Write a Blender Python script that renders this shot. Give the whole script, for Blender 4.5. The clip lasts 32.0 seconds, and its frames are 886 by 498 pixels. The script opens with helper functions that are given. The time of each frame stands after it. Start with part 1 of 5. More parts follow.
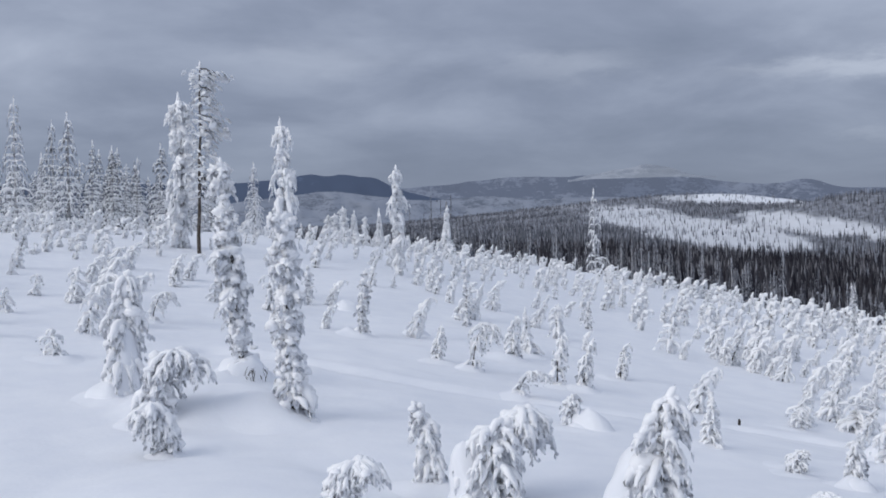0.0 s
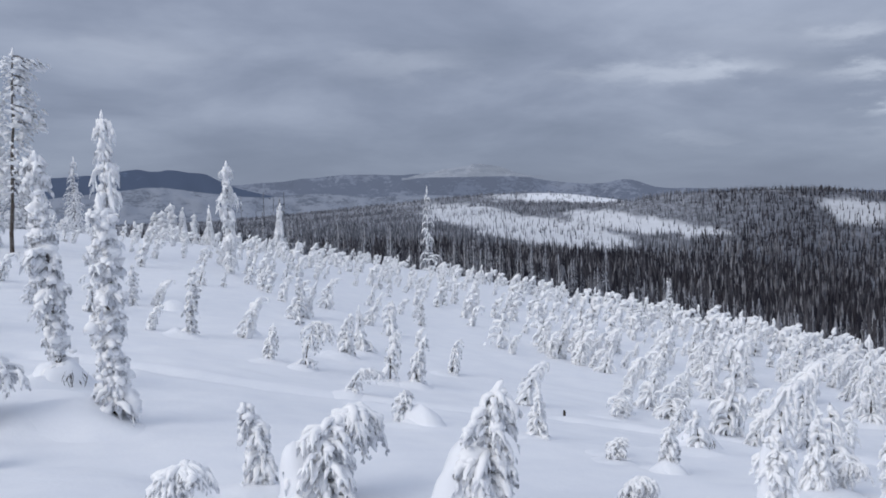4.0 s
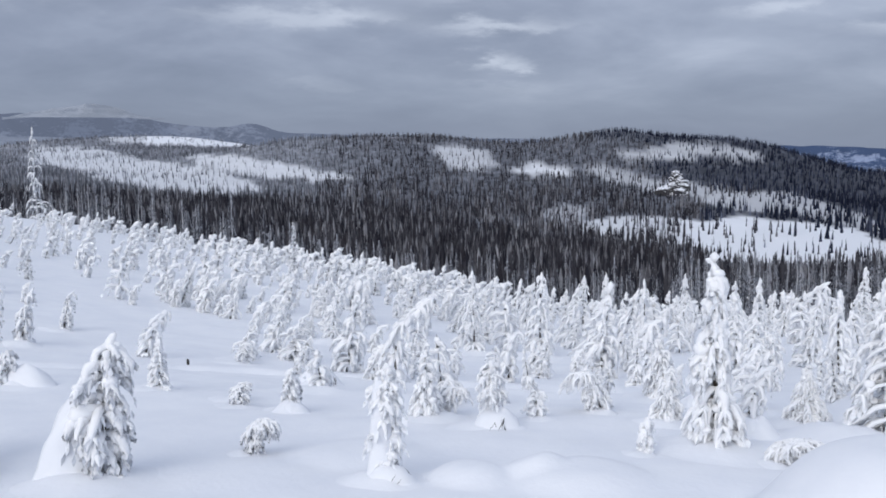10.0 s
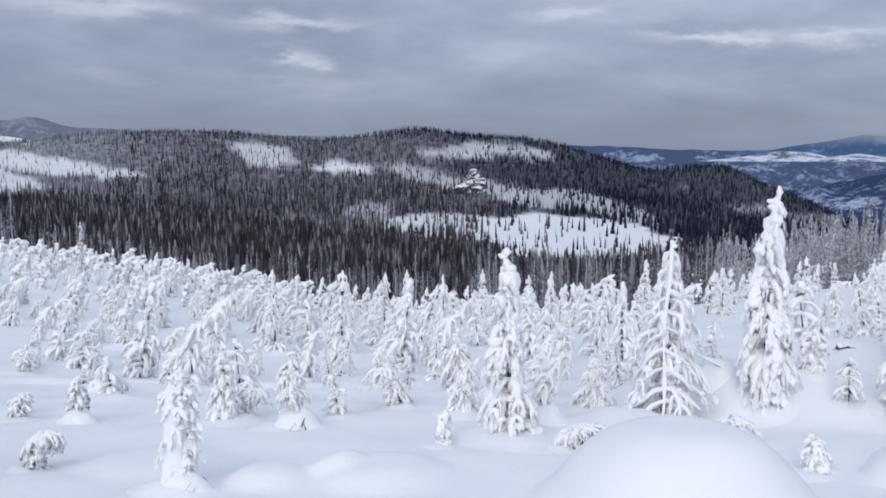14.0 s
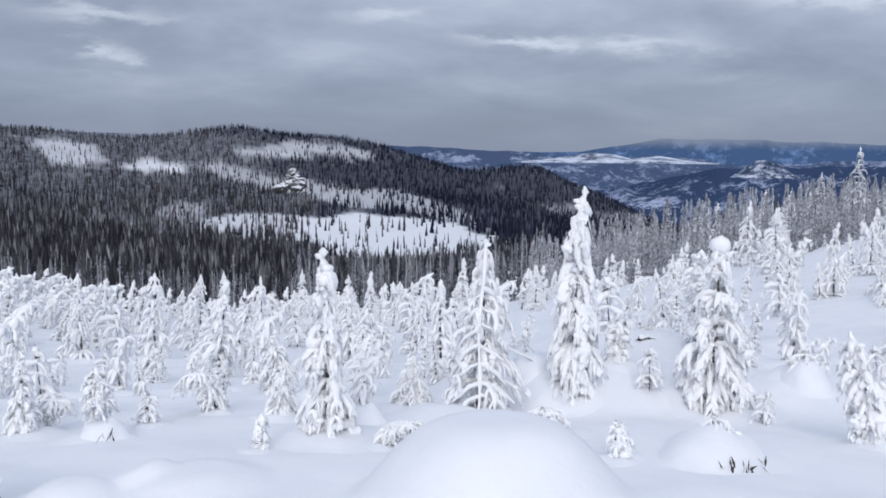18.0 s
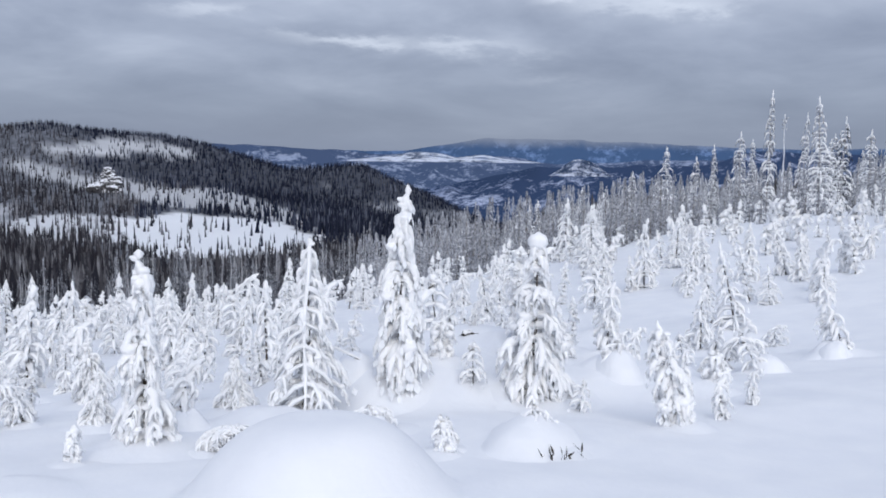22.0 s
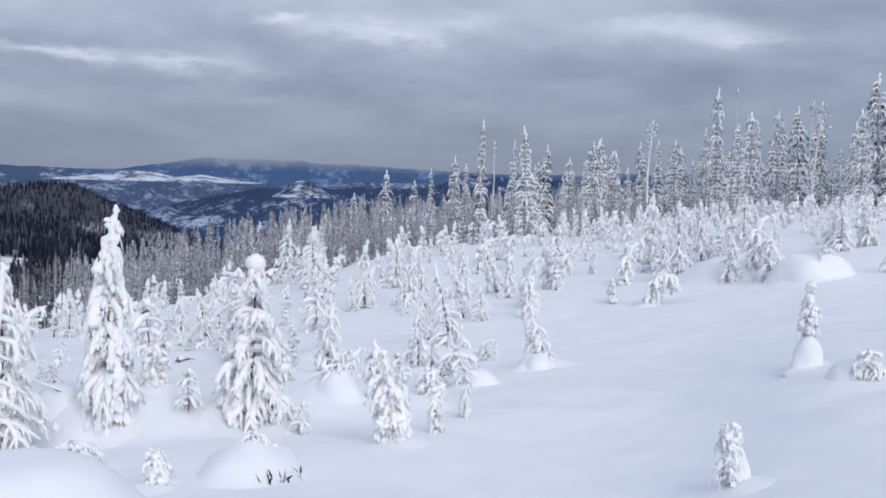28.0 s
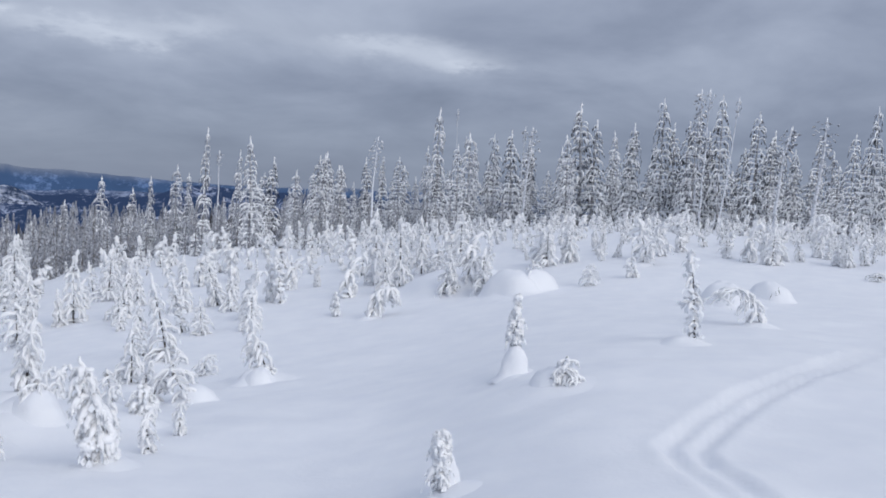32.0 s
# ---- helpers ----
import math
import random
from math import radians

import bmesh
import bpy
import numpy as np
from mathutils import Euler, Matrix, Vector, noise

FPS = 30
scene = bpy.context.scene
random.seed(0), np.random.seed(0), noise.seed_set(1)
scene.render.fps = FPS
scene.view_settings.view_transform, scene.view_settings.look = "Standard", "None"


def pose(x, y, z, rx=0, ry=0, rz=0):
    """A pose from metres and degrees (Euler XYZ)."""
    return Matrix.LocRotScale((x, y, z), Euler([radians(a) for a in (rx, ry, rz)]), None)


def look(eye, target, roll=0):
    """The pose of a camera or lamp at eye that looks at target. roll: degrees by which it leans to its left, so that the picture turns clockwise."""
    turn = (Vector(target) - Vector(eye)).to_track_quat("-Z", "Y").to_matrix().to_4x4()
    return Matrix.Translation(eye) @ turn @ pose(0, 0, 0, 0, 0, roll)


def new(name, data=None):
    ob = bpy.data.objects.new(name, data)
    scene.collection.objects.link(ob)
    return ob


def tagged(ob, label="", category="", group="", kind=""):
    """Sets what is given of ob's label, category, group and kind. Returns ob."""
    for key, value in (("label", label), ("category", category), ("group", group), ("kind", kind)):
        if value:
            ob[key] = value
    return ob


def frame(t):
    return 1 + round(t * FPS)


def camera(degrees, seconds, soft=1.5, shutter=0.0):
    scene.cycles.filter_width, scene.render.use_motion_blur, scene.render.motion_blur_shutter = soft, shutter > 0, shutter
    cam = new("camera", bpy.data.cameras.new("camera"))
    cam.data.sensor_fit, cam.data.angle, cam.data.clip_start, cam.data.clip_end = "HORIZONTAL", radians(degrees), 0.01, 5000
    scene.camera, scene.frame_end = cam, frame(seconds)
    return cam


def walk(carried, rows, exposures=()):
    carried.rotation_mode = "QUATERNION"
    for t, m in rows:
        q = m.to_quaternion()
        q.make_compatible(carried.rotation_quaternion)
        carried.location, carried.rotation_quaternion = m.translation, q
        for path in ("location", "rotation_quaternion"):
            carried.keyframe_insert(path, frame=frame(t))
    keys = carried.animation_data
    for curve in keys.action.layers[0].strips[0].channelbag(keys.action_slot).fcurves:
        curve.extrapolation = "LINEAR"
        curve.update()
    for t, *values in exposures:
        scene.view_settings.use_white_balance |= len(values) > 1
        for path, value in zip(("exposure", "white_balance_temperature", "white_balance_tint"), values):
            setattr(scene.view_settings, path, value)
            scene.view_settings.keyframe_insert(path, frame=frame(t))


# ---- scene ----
FOV, ARM, EYE = 49.94, 0.20, 2.2
cam = camera(FOV, 32.0, soft=1.8)
# seconds, yaw, pitch, roll; the lens swings round on a short arm at eye height
ROWS = [
    (0.0, 0.00, -1.71, 1.15),
    (0.5, -1.67, -1.95, 1.12),
    (1.0, -3.08, -2.59, 1.31),
    (1.5, -4.37, -2.54, 1.38),
    (2.0, -5.49, -2.29, 1.30),
    (2.5, -6.27, -2.10, 1.05),
    (3.0, -7.28, -2.18, 0.96),
    (3.5, -8.62, -1.96, 0.94),
    (5.5, -13.81, -2.91, 1.11),
    (6.0, -15.53, -3.53, 1.00),
    (6.5, -18.47, -4.36, 0.79),
    (7.0, -21.01, -4.52, 0.72),
    (7.5, -22.36, -5.03, 0.66),
    (8.0, -24.89, -5.48, 0.64),
    (8.5, -27.44, -5.55, 0.74),
    (9.0, -30.38, -5.76, 0.62),
    (9.5, -31.10, -5.51, 0.59),
    (10.0, -32.17, -5.63, 0.53),
    (10.5, -33.93, -5.74, 0.38),
    (11.0, -35.73, -5.80, 0.53),
    (11.5, -37.44, -5.72, 0.71),
    (12.0, -39.19, -5.60, 0.46),
    (12.5, -40.52, -5.41, 0.28),
    (13.0, -41.65, -5.29, 0.12),
    (13.5, -42.71, -5.56, 0.06),
    (14.0, -44.05, -5.83, 0.10),
    (14.5, -45.55, -5.88, 0.18),
    (16.5, -50.39, -5.73, -0.37),
    (17.0, -51.62, -5.81, -0.28),
    (17.5, -53.44, -5.72, -0.35),
    (18.0, -54.82, -5.81, -0.40),
    (18.5, -56.07, -6.00, -0.46),
    (19.0, -57.18, -6.04, -0.37),
    (19.5, -58.98, -5.95, -0.48),
    (20.0, -60.25, -5.93, -0.49),
    (20.5, -61.69, -5.91, -0.56),
    (21.0, -62.72, -5.96, -0.66),
    (21.5, -63.90, -5.97, -0.60),
    (22.0, -65.21, -5.80, -0.61),
    (22.5, -66.43, -5.65, -0.54),
    (23.0, -67.62, -5.54, -0.60),
    (23.5, -68.78, -5.28, -0.69),
    (24.0, -69.95, -4.95, -0.77),
    (24.5, -71.15, -4.53, -0.82),
    (25.0, -72.76, -4.33, -1.05),
    (25.5, -74.60, -4.39, -1.25),
    (27.5, -80.47, -4.46, -1.41),
    (28.0, -81.75, -4.21, -1.55),
    (28.5, -83.76, -3.80, -2.05),
    (29.0, -87.19, -3.44, -2.29),
    (29.5, -88.78, -3.42, -2.48),
    (30.0, -90.43, -3.38, -3.01),
    (30.5, -91.88, -3.02, -2.84),
    (31.0, -94.62, -2.68, -2.90),
    (31.5, -96.63, -2.66, -3.17),
    (32.0, -98.07, -2.73, -3.23),
]
walk(cam, [(t, pose(-ARM * math.sin(radians(yaw)), ARM * math.cos(radians(yaw)), EYE, 90 + pitch, roll, yaw))
           for t, yaw, pitch, roll in ROWS],
     exposures=[(0, -.12), (4, -.09), (9, .02), (14, .06), (20, .09), (28, .06), (29, -.02), (32, -.10)])

# ---- overcast sky and light ----
def nodes_of(tree_owner):
    tree_owner.use_nodes = True
    nt = tree_owner.node_tree
    nt.nodes.clear()
    return nt


def node(nt, kind, **values):
    n = nt.nodes.new(kind)
    for k, v in values.items():
        if k.startswith("in_"):
            key = k[3:]
            n.inputs[int(key) if key.isdigit() else key.replace("_", " ")].default_value = v
        elif k == "operation":
            n.operation = v
        elif k == "attribute_name":
            n.attribute_name = v
        else:
            raise ValueError(k)
    return n


def ramp(nt, stops, fac, interpolation="LINEAR"):
    r = nt.nodes.new("ShaderNodeValToRGB")
    r.color_ramp.interpolation = interpolation
    while len(r.color_ramp.elements) < len(stops):
        r.color_ramp.elements.new(.5)
    for e, (pos, col) in zip(r.color_ramp.elements, stops):
        e.position, e.color = pos, (*col, 1) if len(col) == 3 else col
    nt.links.new(fac, r.inputs[0])
    return r.outputs[0]


def math_node(nt, op, a, b=None, c=None):
    m = nt.nodes.new("ShaderNodeMath")
    m.operation = op
    for i, v in enumerate((a, b, c)):
        if v is None:
            continue
        if isinstance(v, (int, float)):
            m.inputs[i].default_value = v
        else:
            nt.links.new(v, m.inputs[i])
    return m.outputs[0]


def mix_colour(nt, fac, a, b, blend="MIX"):
    m = nt.nodes.new("ShaderNodeMix")
    m.data_type, m.blend_type = "RGBA", blend
    for i, v in ((0, fac), (6, a), (7, b)):
        if isinstance(v, (int, float)):
            m.inputs[i].default_value = v
        elif isinstance(v, tuple):
            m.inputs[i].default_value = (*v, 1)
        else:
            nt.links.new(v, m.inputs[i])
    return m.outputs[2]


SUN_AZ, SUN_EL = 122.0, 32.0
world = bpy.data.worlds.new("overcast_sky")
scene.world = world
nt = nodes_of(world)
sky = node(nt, "ShaderNodeTexSky")
sky.sky_type, sky.sun_disc, sky.sun_elevation, sky.sun_rotation = "NISHITA", False, radians(SUN_EL), radians(-SUN_AZ)
coord = node(nt, "ShaderNodeTexCoord")
split = node(nt, "ShaderNodeSeparateXYZ")
nt.links.new(coord.outputs["Generated"], split.inputs[0])
up = math_node(nt, "MAXIMUM", split.outputs[2], 0.0)
# the cloud deck, seen in perspective: the direction meets a flat layer
flat = math_node(nt, "ADD", up, 0.21)
px = math_node(nt, "DIVIDE", split.outputs[0], flat)
py = math_node(nt, "DIVIDE", split.outputs[1], flat)
deck = node(nt, "ShaderNodeCombineXYZ")
nt.links.new(px, deck.inputs[0]), nt.links.new(py, deck.inputs[1])
big = node(nt, "ShaderNodeTexNoise", in_Scale=1.5, in_Detail=6.0, in_Roughness=.55, in_Distortion=.25)
fine = node(nt, "ShaderNodeTexNoise", in_Scale=.55, in_Detail=3.0, in_Roughness=.45, in_Distortion=.1)
shift = node(nt, "ShaderNodeVectorMath", operation="ADD", in_1=(3.7, 1.9, 0))
nt.links.new(deck.outputs[0], big.inputs["Vector"])
nt.links.new(deck.outputs[0], shift.inputs[0])
nt.links.new(shift.outputs[0], fine.inputs["Vector"])
lumps = math_node(nt, "ADD", math_node(nt, "MULTIPLY", big.outputs[0], .62), math_node(nt, "MULTIPLY", fine.outputs[0], .38))
# the deck is thinner over one part of the horizon
glow_way = node(nt, "ShaderNodeVectorMath", operation="DOT_PRODUCT", in_1=(math.sin(radians(62)) * .98, math.cos(radians(62)) * .98, .19))
nt.links.new(coord.outputs["Generated"], glow_way.inputs[0])
thin = ramp(nt, [(.82, (0, 0, 0)), (.97, (1, 1, 1))], glow_way.outputs["Value"])
lumps = math_node(nt, "ADD", lumps, math_node(nt, "MULTIPLY", thin, .055))
cloud = ramp(nt, [(.34, (.225, .267, .365)), (.46, (.287, .333, .445)), (.54, (.345, .396, .515)), (.62, (.41, .465, .59)), (.72, (.52, .58, .71))], lumps)
# breaks in the deck, where it glows white: azimuth, angle above the level, their reach in each, brightness
BREAKS = [
    (-22.3, 8.1, 4.2, .55, .55), (-34.7, 5.62, 1.3, .5, .95), (-26.8, 8.05, 2.6, .5, .55), (-35.2, 7.5, 3.6, .45, .75), (-33.4, 9.6, 2.4, .5, .45), (-36.9, 3.8, 1.8, .5, .40),
    (-25.4, 4.0, 1.6, .4, .25), (-51.5, 8.0, 2.8, .42, .7), (-59.7, 6.6, 3.2, .4, 1.0), (-65.3, 6.15, 2.2, .35, .6), (-70.9, 4.4, 2.4, .4, .3),
    (-68.0, 6.05, 2.6, .4, .6), (-73.0, 8.8, 1.7, .45, 1.0), (-78.3, 8.6, 2.2, .5, .8), (-75.6, 8.1, 2.0, .4, .5), (-98.4, 8.6, 2.8, .6, .45),
    (-94.4, 8.9, 3.6, .5, .75), (-98.0, 8.35, 1.9, .3, .55), (-82.0, 9.4, 3.4, .5, .45), (8.0, 9.5, 4.5, .9, .25), (-8.0, 9.0, 4.0, .8, .3),
    (-76.0, 9.8, 6.5, 1.7, .30), (-88.0, 9.8, 6.0, 1.5, .30), (-58.0, 9.8, 7.0, 1.2, .22), (-30.0, 9.8, 7.0, 1.4, .22)]
to_az = math_node(nt, "MULTIPLY", math_node(nt, "ARCTAN2", math_node(nt, "MULTIPLY", split.outputs[0], -1.0), split.outputs[1]), 57.2958)
to_el = math_node(nt, "MULTIPLY", math_node(nt, "ARCSINE", split.outputs[2]), 57.2958)
ragged = node(nt, "ShaderNodeTexNoise", in_Scale=3.6, in_Detail=6.0, in_Roughness=.62)
nt.links.new(deck.outputs[0], ragged.inputs["Vector"])
fray = math_node(nt, "SUBTRACT", ragged.outputs[0], .5)
to_az = math_node(nt, "MULTIPLY_ADD", fray, 11.0, to_az)
to_el = math_node(nt, "MULTIPLY_ADD", fray, 3.4, to_el)
white = None
for b_az, b_el, b_wide, b_high, b_lit in BREAKS:
    u = math_node(nt, "DIVIDE", math_node(nt, "SUBTRACT", to_az, b_az), b_wide)
    v = math_node(nt, "DIVIDE", math_node(nt, "SUBTRACT", to_el, b_el), b_high)
    g = math_node(nt, "EXPONENT", math_node(nt, "MULTIPLY", math_node(nt, "MULTIPLY_ADD", u, u, math_node(nt, "MULTIPLY", v, v)), -1.0))
    white = math_node(nt, "MULTIPLY_ADD", g, b_lit, white if white else 0.0)
cloud = mix_colour(nt, math_node(nt, "MULTIPLY", white, .85), cloud, (.66, .72, .84))
# the deck thins and brightens overhead; near the horizon it is an even grey
overhead = ramp(nt, [(0.0, (.72, .75, .80)), (.10, (.95, .96, .98)), (.26, (1.12, 1.12, 1.12)), (.45, (1.44, 1.40, 1.33)), (1.0, (1.90, 1.86, 1.79))], up)
cloud = mix_colour(nt, 1.0, cloud, overhead, "MULTIPLY")
veil = ramp(nt, [(0.0, (1, 1, 1)), (.02, (.85, .85, .85)), (.11, (0, 0, 0))], up)
cloud = mix_colour(nt, math_node(nt, "MULTIPLY", veil, .8), cloud, (.250, .297, .402))
bg_cloud = node(nt, "ShaderNodeBackground", in_Strength=1.0)
bg_sky = node(nt, "ShaderNodeBackground", in_Strength=.06)
nt.links.new(cloud, bg_cloud.inputs[0]), nt.links.new(sky.outputs[0], bg_sky.inputs[0])
blend = node(nt, "ShaderNodeMixShader", in_0=.93)
nt.links.new(bg_sky.outputs[0], blend.inputs[1]), nt.links.new(bg_cloud.outputs[0], blend.inputs[2])
out = node(nt, "ShaderNodeOutputWorld")
nt.links.new(blend.outputs[0], out.inputs[0])

sun = new("sun", bpy.data.lights.new("sun", "SUN"))
sun.data.energy, sun.data.angle, sun.data.color = 1.5, radians(45), (1, .965, .915)
sun.matrix_world = look((0, 0, 50), (50 * math.sin(radians(SUN_AZ)), -50 * math.cos(radians(SUN_AZ)), 50 - 50 * math.tan(radians(SUN_EL))))

# ---- materials ----
def material(name):
    m = bpy.data.materials.new(name)
    nt = nodes_of(m)
    bsdf = node(nt, "ShaderNodeBsdfPrincipled")
    nt.links.new(bsdf.outputs[0], node(nt, "ShaderNodeOutputMaterial").inputs[0])
    return m, nt, bsdf


def noise_tex(nt, scale, detail=4.0, rough=.55, coord="Object"):
    c = node(nt, "ShaderNodeTexCoord")
    n = node(nt, "ShaderNodeTexNoise", in_Scale=scale, in_Detail=detail, in_Roughness=rough)
    nt.links.new(c.outputs[coord], n.inputs["Vector"])
    return n.outputs[0]


def bump(nt, bsdf, height_socket, strength, distance):
    b = node(nt, "ShaderNodeBump", in_Strength=strength, in_Distance=distance)
    nt.links.new(height_socket, b.inputs["Height"])
    nt.links.new(b.outputs[0], bsdf.inputs["Normal"])


def snow_material(name, scale, strength, distance, low=(.84, .865, .91), high=(.90, .915, .94)):
    m, nt, b = material(name)
    a, c = noise_tex(nt, scale), noise_tex(nt, scale * 9, 3)
    nt.links.new(ramp(nt, [(.3, low), (.7, high)], a), b.inputs["Base Color"])
    b.inputs["Roughness"].default_value = .75
    b.inputs["Specular IOR Level"].default_value = .25
    bump(nt, b, math_node(nt, "ADD", a, math_node(nt, "MULTIPLY", c, .35)), strength, distance)
    return m


SNOW = snow_material("fresh_snow", 9.0, .4, .04, (.92, .93, .95), (.96, .965, .975))
GROUND_SNOW = snow_material("snow_cover", 1.6, .22, .06, (.81, .83, .875), (.87, .885, .915))
# under the far woods, brush, litter and tree shade go into the snow's colour
gt = GROUND_SNOW.node_tree
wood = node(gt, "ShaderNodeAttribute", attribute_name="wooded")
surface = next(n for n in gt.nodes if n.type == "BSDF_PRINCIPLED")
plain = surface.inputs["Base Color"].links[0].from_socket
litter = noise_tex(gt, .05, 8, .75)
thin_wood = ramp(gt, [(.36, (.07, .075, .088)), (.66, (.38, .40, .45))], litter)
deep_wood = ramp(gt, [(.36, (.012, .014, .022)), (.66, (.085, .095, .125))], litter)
brush_and_shade = mix_colour(gt, node(gt, "ShaderNodeAttribute", attribute_name="deep_wood").outputs["Fac"], thin_wood, deep_wood)
gt.links.new(mix_colour(gt, wood.outputs["Fac"], plain, brush_and_shade), surface.inputs["Base Color"])


def frosted(name, dark, frost, amount, scale):
    """Needles or bark with rime in patches."""
    m, nt, b = material(name)
    n = noise_tex(nt, scale, 5, .65)
    info = node(nt, "ShaderNodeObjectInfo")
    lift = math_node(nt, "ADD", n, math_node(nt, "MULTIPLY", math_node(nt, "SUBTRACT", info.outputs["Random"], .5), .12))
    nt.links.new(ramp(nt, [(amount - .12, dark), (amount + .12, frost)], lift), b.inputs["Base Color"])
    b.inputs["Roughness"].default_value = .85
    b.inputs["Specular IOR Level"].default_value = .2
    bump(nt, b, n, .5, .02)
    return m


NEEDLES = frosted("rimed_needles", (.47, .48, .50), (.87, .89, .92), .37, 16)
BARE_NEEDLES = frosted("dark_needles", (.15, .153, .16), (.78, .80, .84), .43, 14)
BARK = frosted("bark", (.075, .062, .052), (.42, .42, .44), .62, 10)
BARK_DARK = frosted("dark_bark", (.05, .042, .036), (.30, .30, .31), .66, 12)
RIMED_BARK = frosted("rimed_bark", (.14, .125, .115), (.55, .56, .59), .46, 5)
FIR_FAR = frosted("dark_fir_needles", (.035, .038, .044), (.42, .44, .49), .54, 2.6)
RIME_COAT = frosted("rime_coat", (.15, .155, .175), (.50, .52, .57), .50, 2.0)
RIMED_POLE = frosted("rimed_pole", (.30, .31, .34), (.78, .80, .85), .42, 4.0)
SPIKE_FIR = frosted("dark_valley_needles", (.036, .039, .048), (.40, .42, .47), .51, 1.1)
RIME_FIR = frosted("white_rimed_needles", (.095, .10, .115), (.56, .58, .63), .48, 3.0)


def forest_material(name, dark, mid, frost, low, high, warm=None):
    """Far woods: each tree has its own tone, from bare dark needles to pale with rime; the pale and the navy copies
    also hold haze and shade in their colours.
    """
    m, nt, b = material(name)
    geo = node(nt, "ShaderNodeNewGeometry")
    n = noise_tex(nt, .6, 3, .6)
    patch = noise_tex(nt, .011, 5, .65)
    f = math_node(nt, "ADD", math_node(nt, "MULTIPLY", geo.outputs["Random Per Island"], .72), math_node(nt, "MULTIPLY", n, .28))
    f = math_node(nt, "ADD", f, math_node(nt, "MULTIPLY", math_node(nt, "SUBTRACT", patch, .5), 1.25))
    col = ramp(nt, [(low, dark), ((low * .45 + high * .55), mid), (high, frost)], f)
    if warm:
        brown = ramp(nt, [(.48, (0, 0, 0)), (.62, (.8, .8, .8))], noise_tex(nt, .02, 4, .6))
        col = mix_colour(nt, brown, col, mix_colour(nt, .35, col, warm))
    nt.links.new(col, b.inputs["Base Color"])
    b.inputs["Roughness"].default_value = .9
    b.inputs["Specular IOR Level"].default_value = .1
    return m


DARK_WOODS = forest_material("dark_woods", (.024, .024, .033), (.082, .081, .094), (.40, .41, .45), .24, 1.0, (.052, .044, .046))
# haze before the plateau woods, put into paler tree colours
HAZE_TINTED_WOODS = forest_material("haze_tinted_woods", (.075, .082, .100), (.20, .21, .24), (.46, .48, .54), .20, .95)
# shade on the ridge's far end, put into darker, bluer tree colours
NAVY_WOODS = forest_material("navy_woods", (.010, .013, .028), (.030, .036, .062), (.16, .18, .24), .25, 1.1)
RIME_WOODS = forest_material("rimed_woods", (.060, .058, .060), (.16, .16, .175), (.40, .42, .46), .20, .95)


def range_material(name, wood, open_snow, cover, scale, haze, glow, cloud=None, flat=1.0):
    """Distant ranges: woods and open snow, with the haze of the air put in as emission from their own surface; cloud:
    the heights between which the crest's colour fades into that of the cloud.
    """
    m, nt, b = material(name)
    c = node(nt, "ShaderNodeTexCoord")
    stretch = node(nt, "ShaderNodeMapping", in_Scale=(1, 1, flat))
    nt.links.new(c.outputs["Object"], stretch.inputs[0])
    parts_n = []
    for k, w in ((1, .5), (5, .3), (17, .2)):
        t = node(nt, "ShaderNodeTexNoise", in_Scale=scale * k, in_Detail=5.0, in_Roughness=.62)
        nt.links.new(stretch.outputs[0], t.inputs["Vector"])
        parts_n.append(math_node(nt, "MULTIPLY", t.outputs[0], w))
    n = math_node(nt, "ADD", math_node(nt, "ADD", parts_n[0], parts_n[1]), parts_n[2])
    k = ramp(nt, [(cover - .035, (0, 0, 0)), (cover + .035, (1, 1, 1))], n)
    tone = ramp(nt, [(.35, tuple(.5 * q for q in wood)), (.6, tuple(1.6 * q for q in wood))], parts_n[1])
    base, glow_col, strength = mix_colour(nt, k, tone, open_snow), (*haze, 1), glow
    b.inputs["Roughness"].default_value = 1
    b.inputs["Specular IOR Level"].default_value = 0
    # haze of the air, emitted by the slopes themselves
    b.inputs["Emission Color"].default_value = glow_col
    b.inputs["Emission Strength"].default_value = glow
    # towards the crest the colour fades to the sky's grey, as cloud cover
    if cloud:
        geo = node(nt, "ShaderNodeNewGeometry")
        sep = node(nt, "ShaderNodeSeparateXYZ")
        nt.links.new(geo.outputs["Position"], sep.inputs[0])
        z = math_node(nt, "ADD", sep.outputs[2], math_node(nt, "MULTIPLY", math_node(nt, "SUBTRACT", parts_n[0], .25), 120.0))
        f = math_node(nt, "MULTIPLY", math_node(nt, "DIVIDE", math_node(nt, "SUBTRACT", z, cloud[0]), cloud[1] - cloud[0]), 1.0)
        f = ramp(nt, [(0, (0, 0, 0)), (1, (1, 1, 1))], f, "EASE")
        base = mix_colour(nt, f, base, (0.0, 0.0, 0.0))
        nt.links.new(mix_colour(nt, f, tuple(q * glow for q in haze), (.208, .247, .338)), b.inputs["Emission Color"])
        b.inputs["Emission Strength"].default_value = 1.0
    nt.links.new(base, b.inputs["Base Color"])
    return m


# wood and snow colours, then the painted haze and its strength
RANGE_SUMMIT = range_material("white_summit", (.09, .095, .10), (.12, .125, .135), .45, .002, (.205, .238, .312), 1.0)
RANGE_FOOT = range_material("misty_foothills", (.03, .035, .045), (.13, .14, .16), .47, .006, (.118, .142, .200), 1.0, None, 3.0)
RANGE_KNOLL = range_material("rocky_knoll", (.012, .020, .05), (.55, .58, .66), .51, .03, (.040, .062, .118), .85)
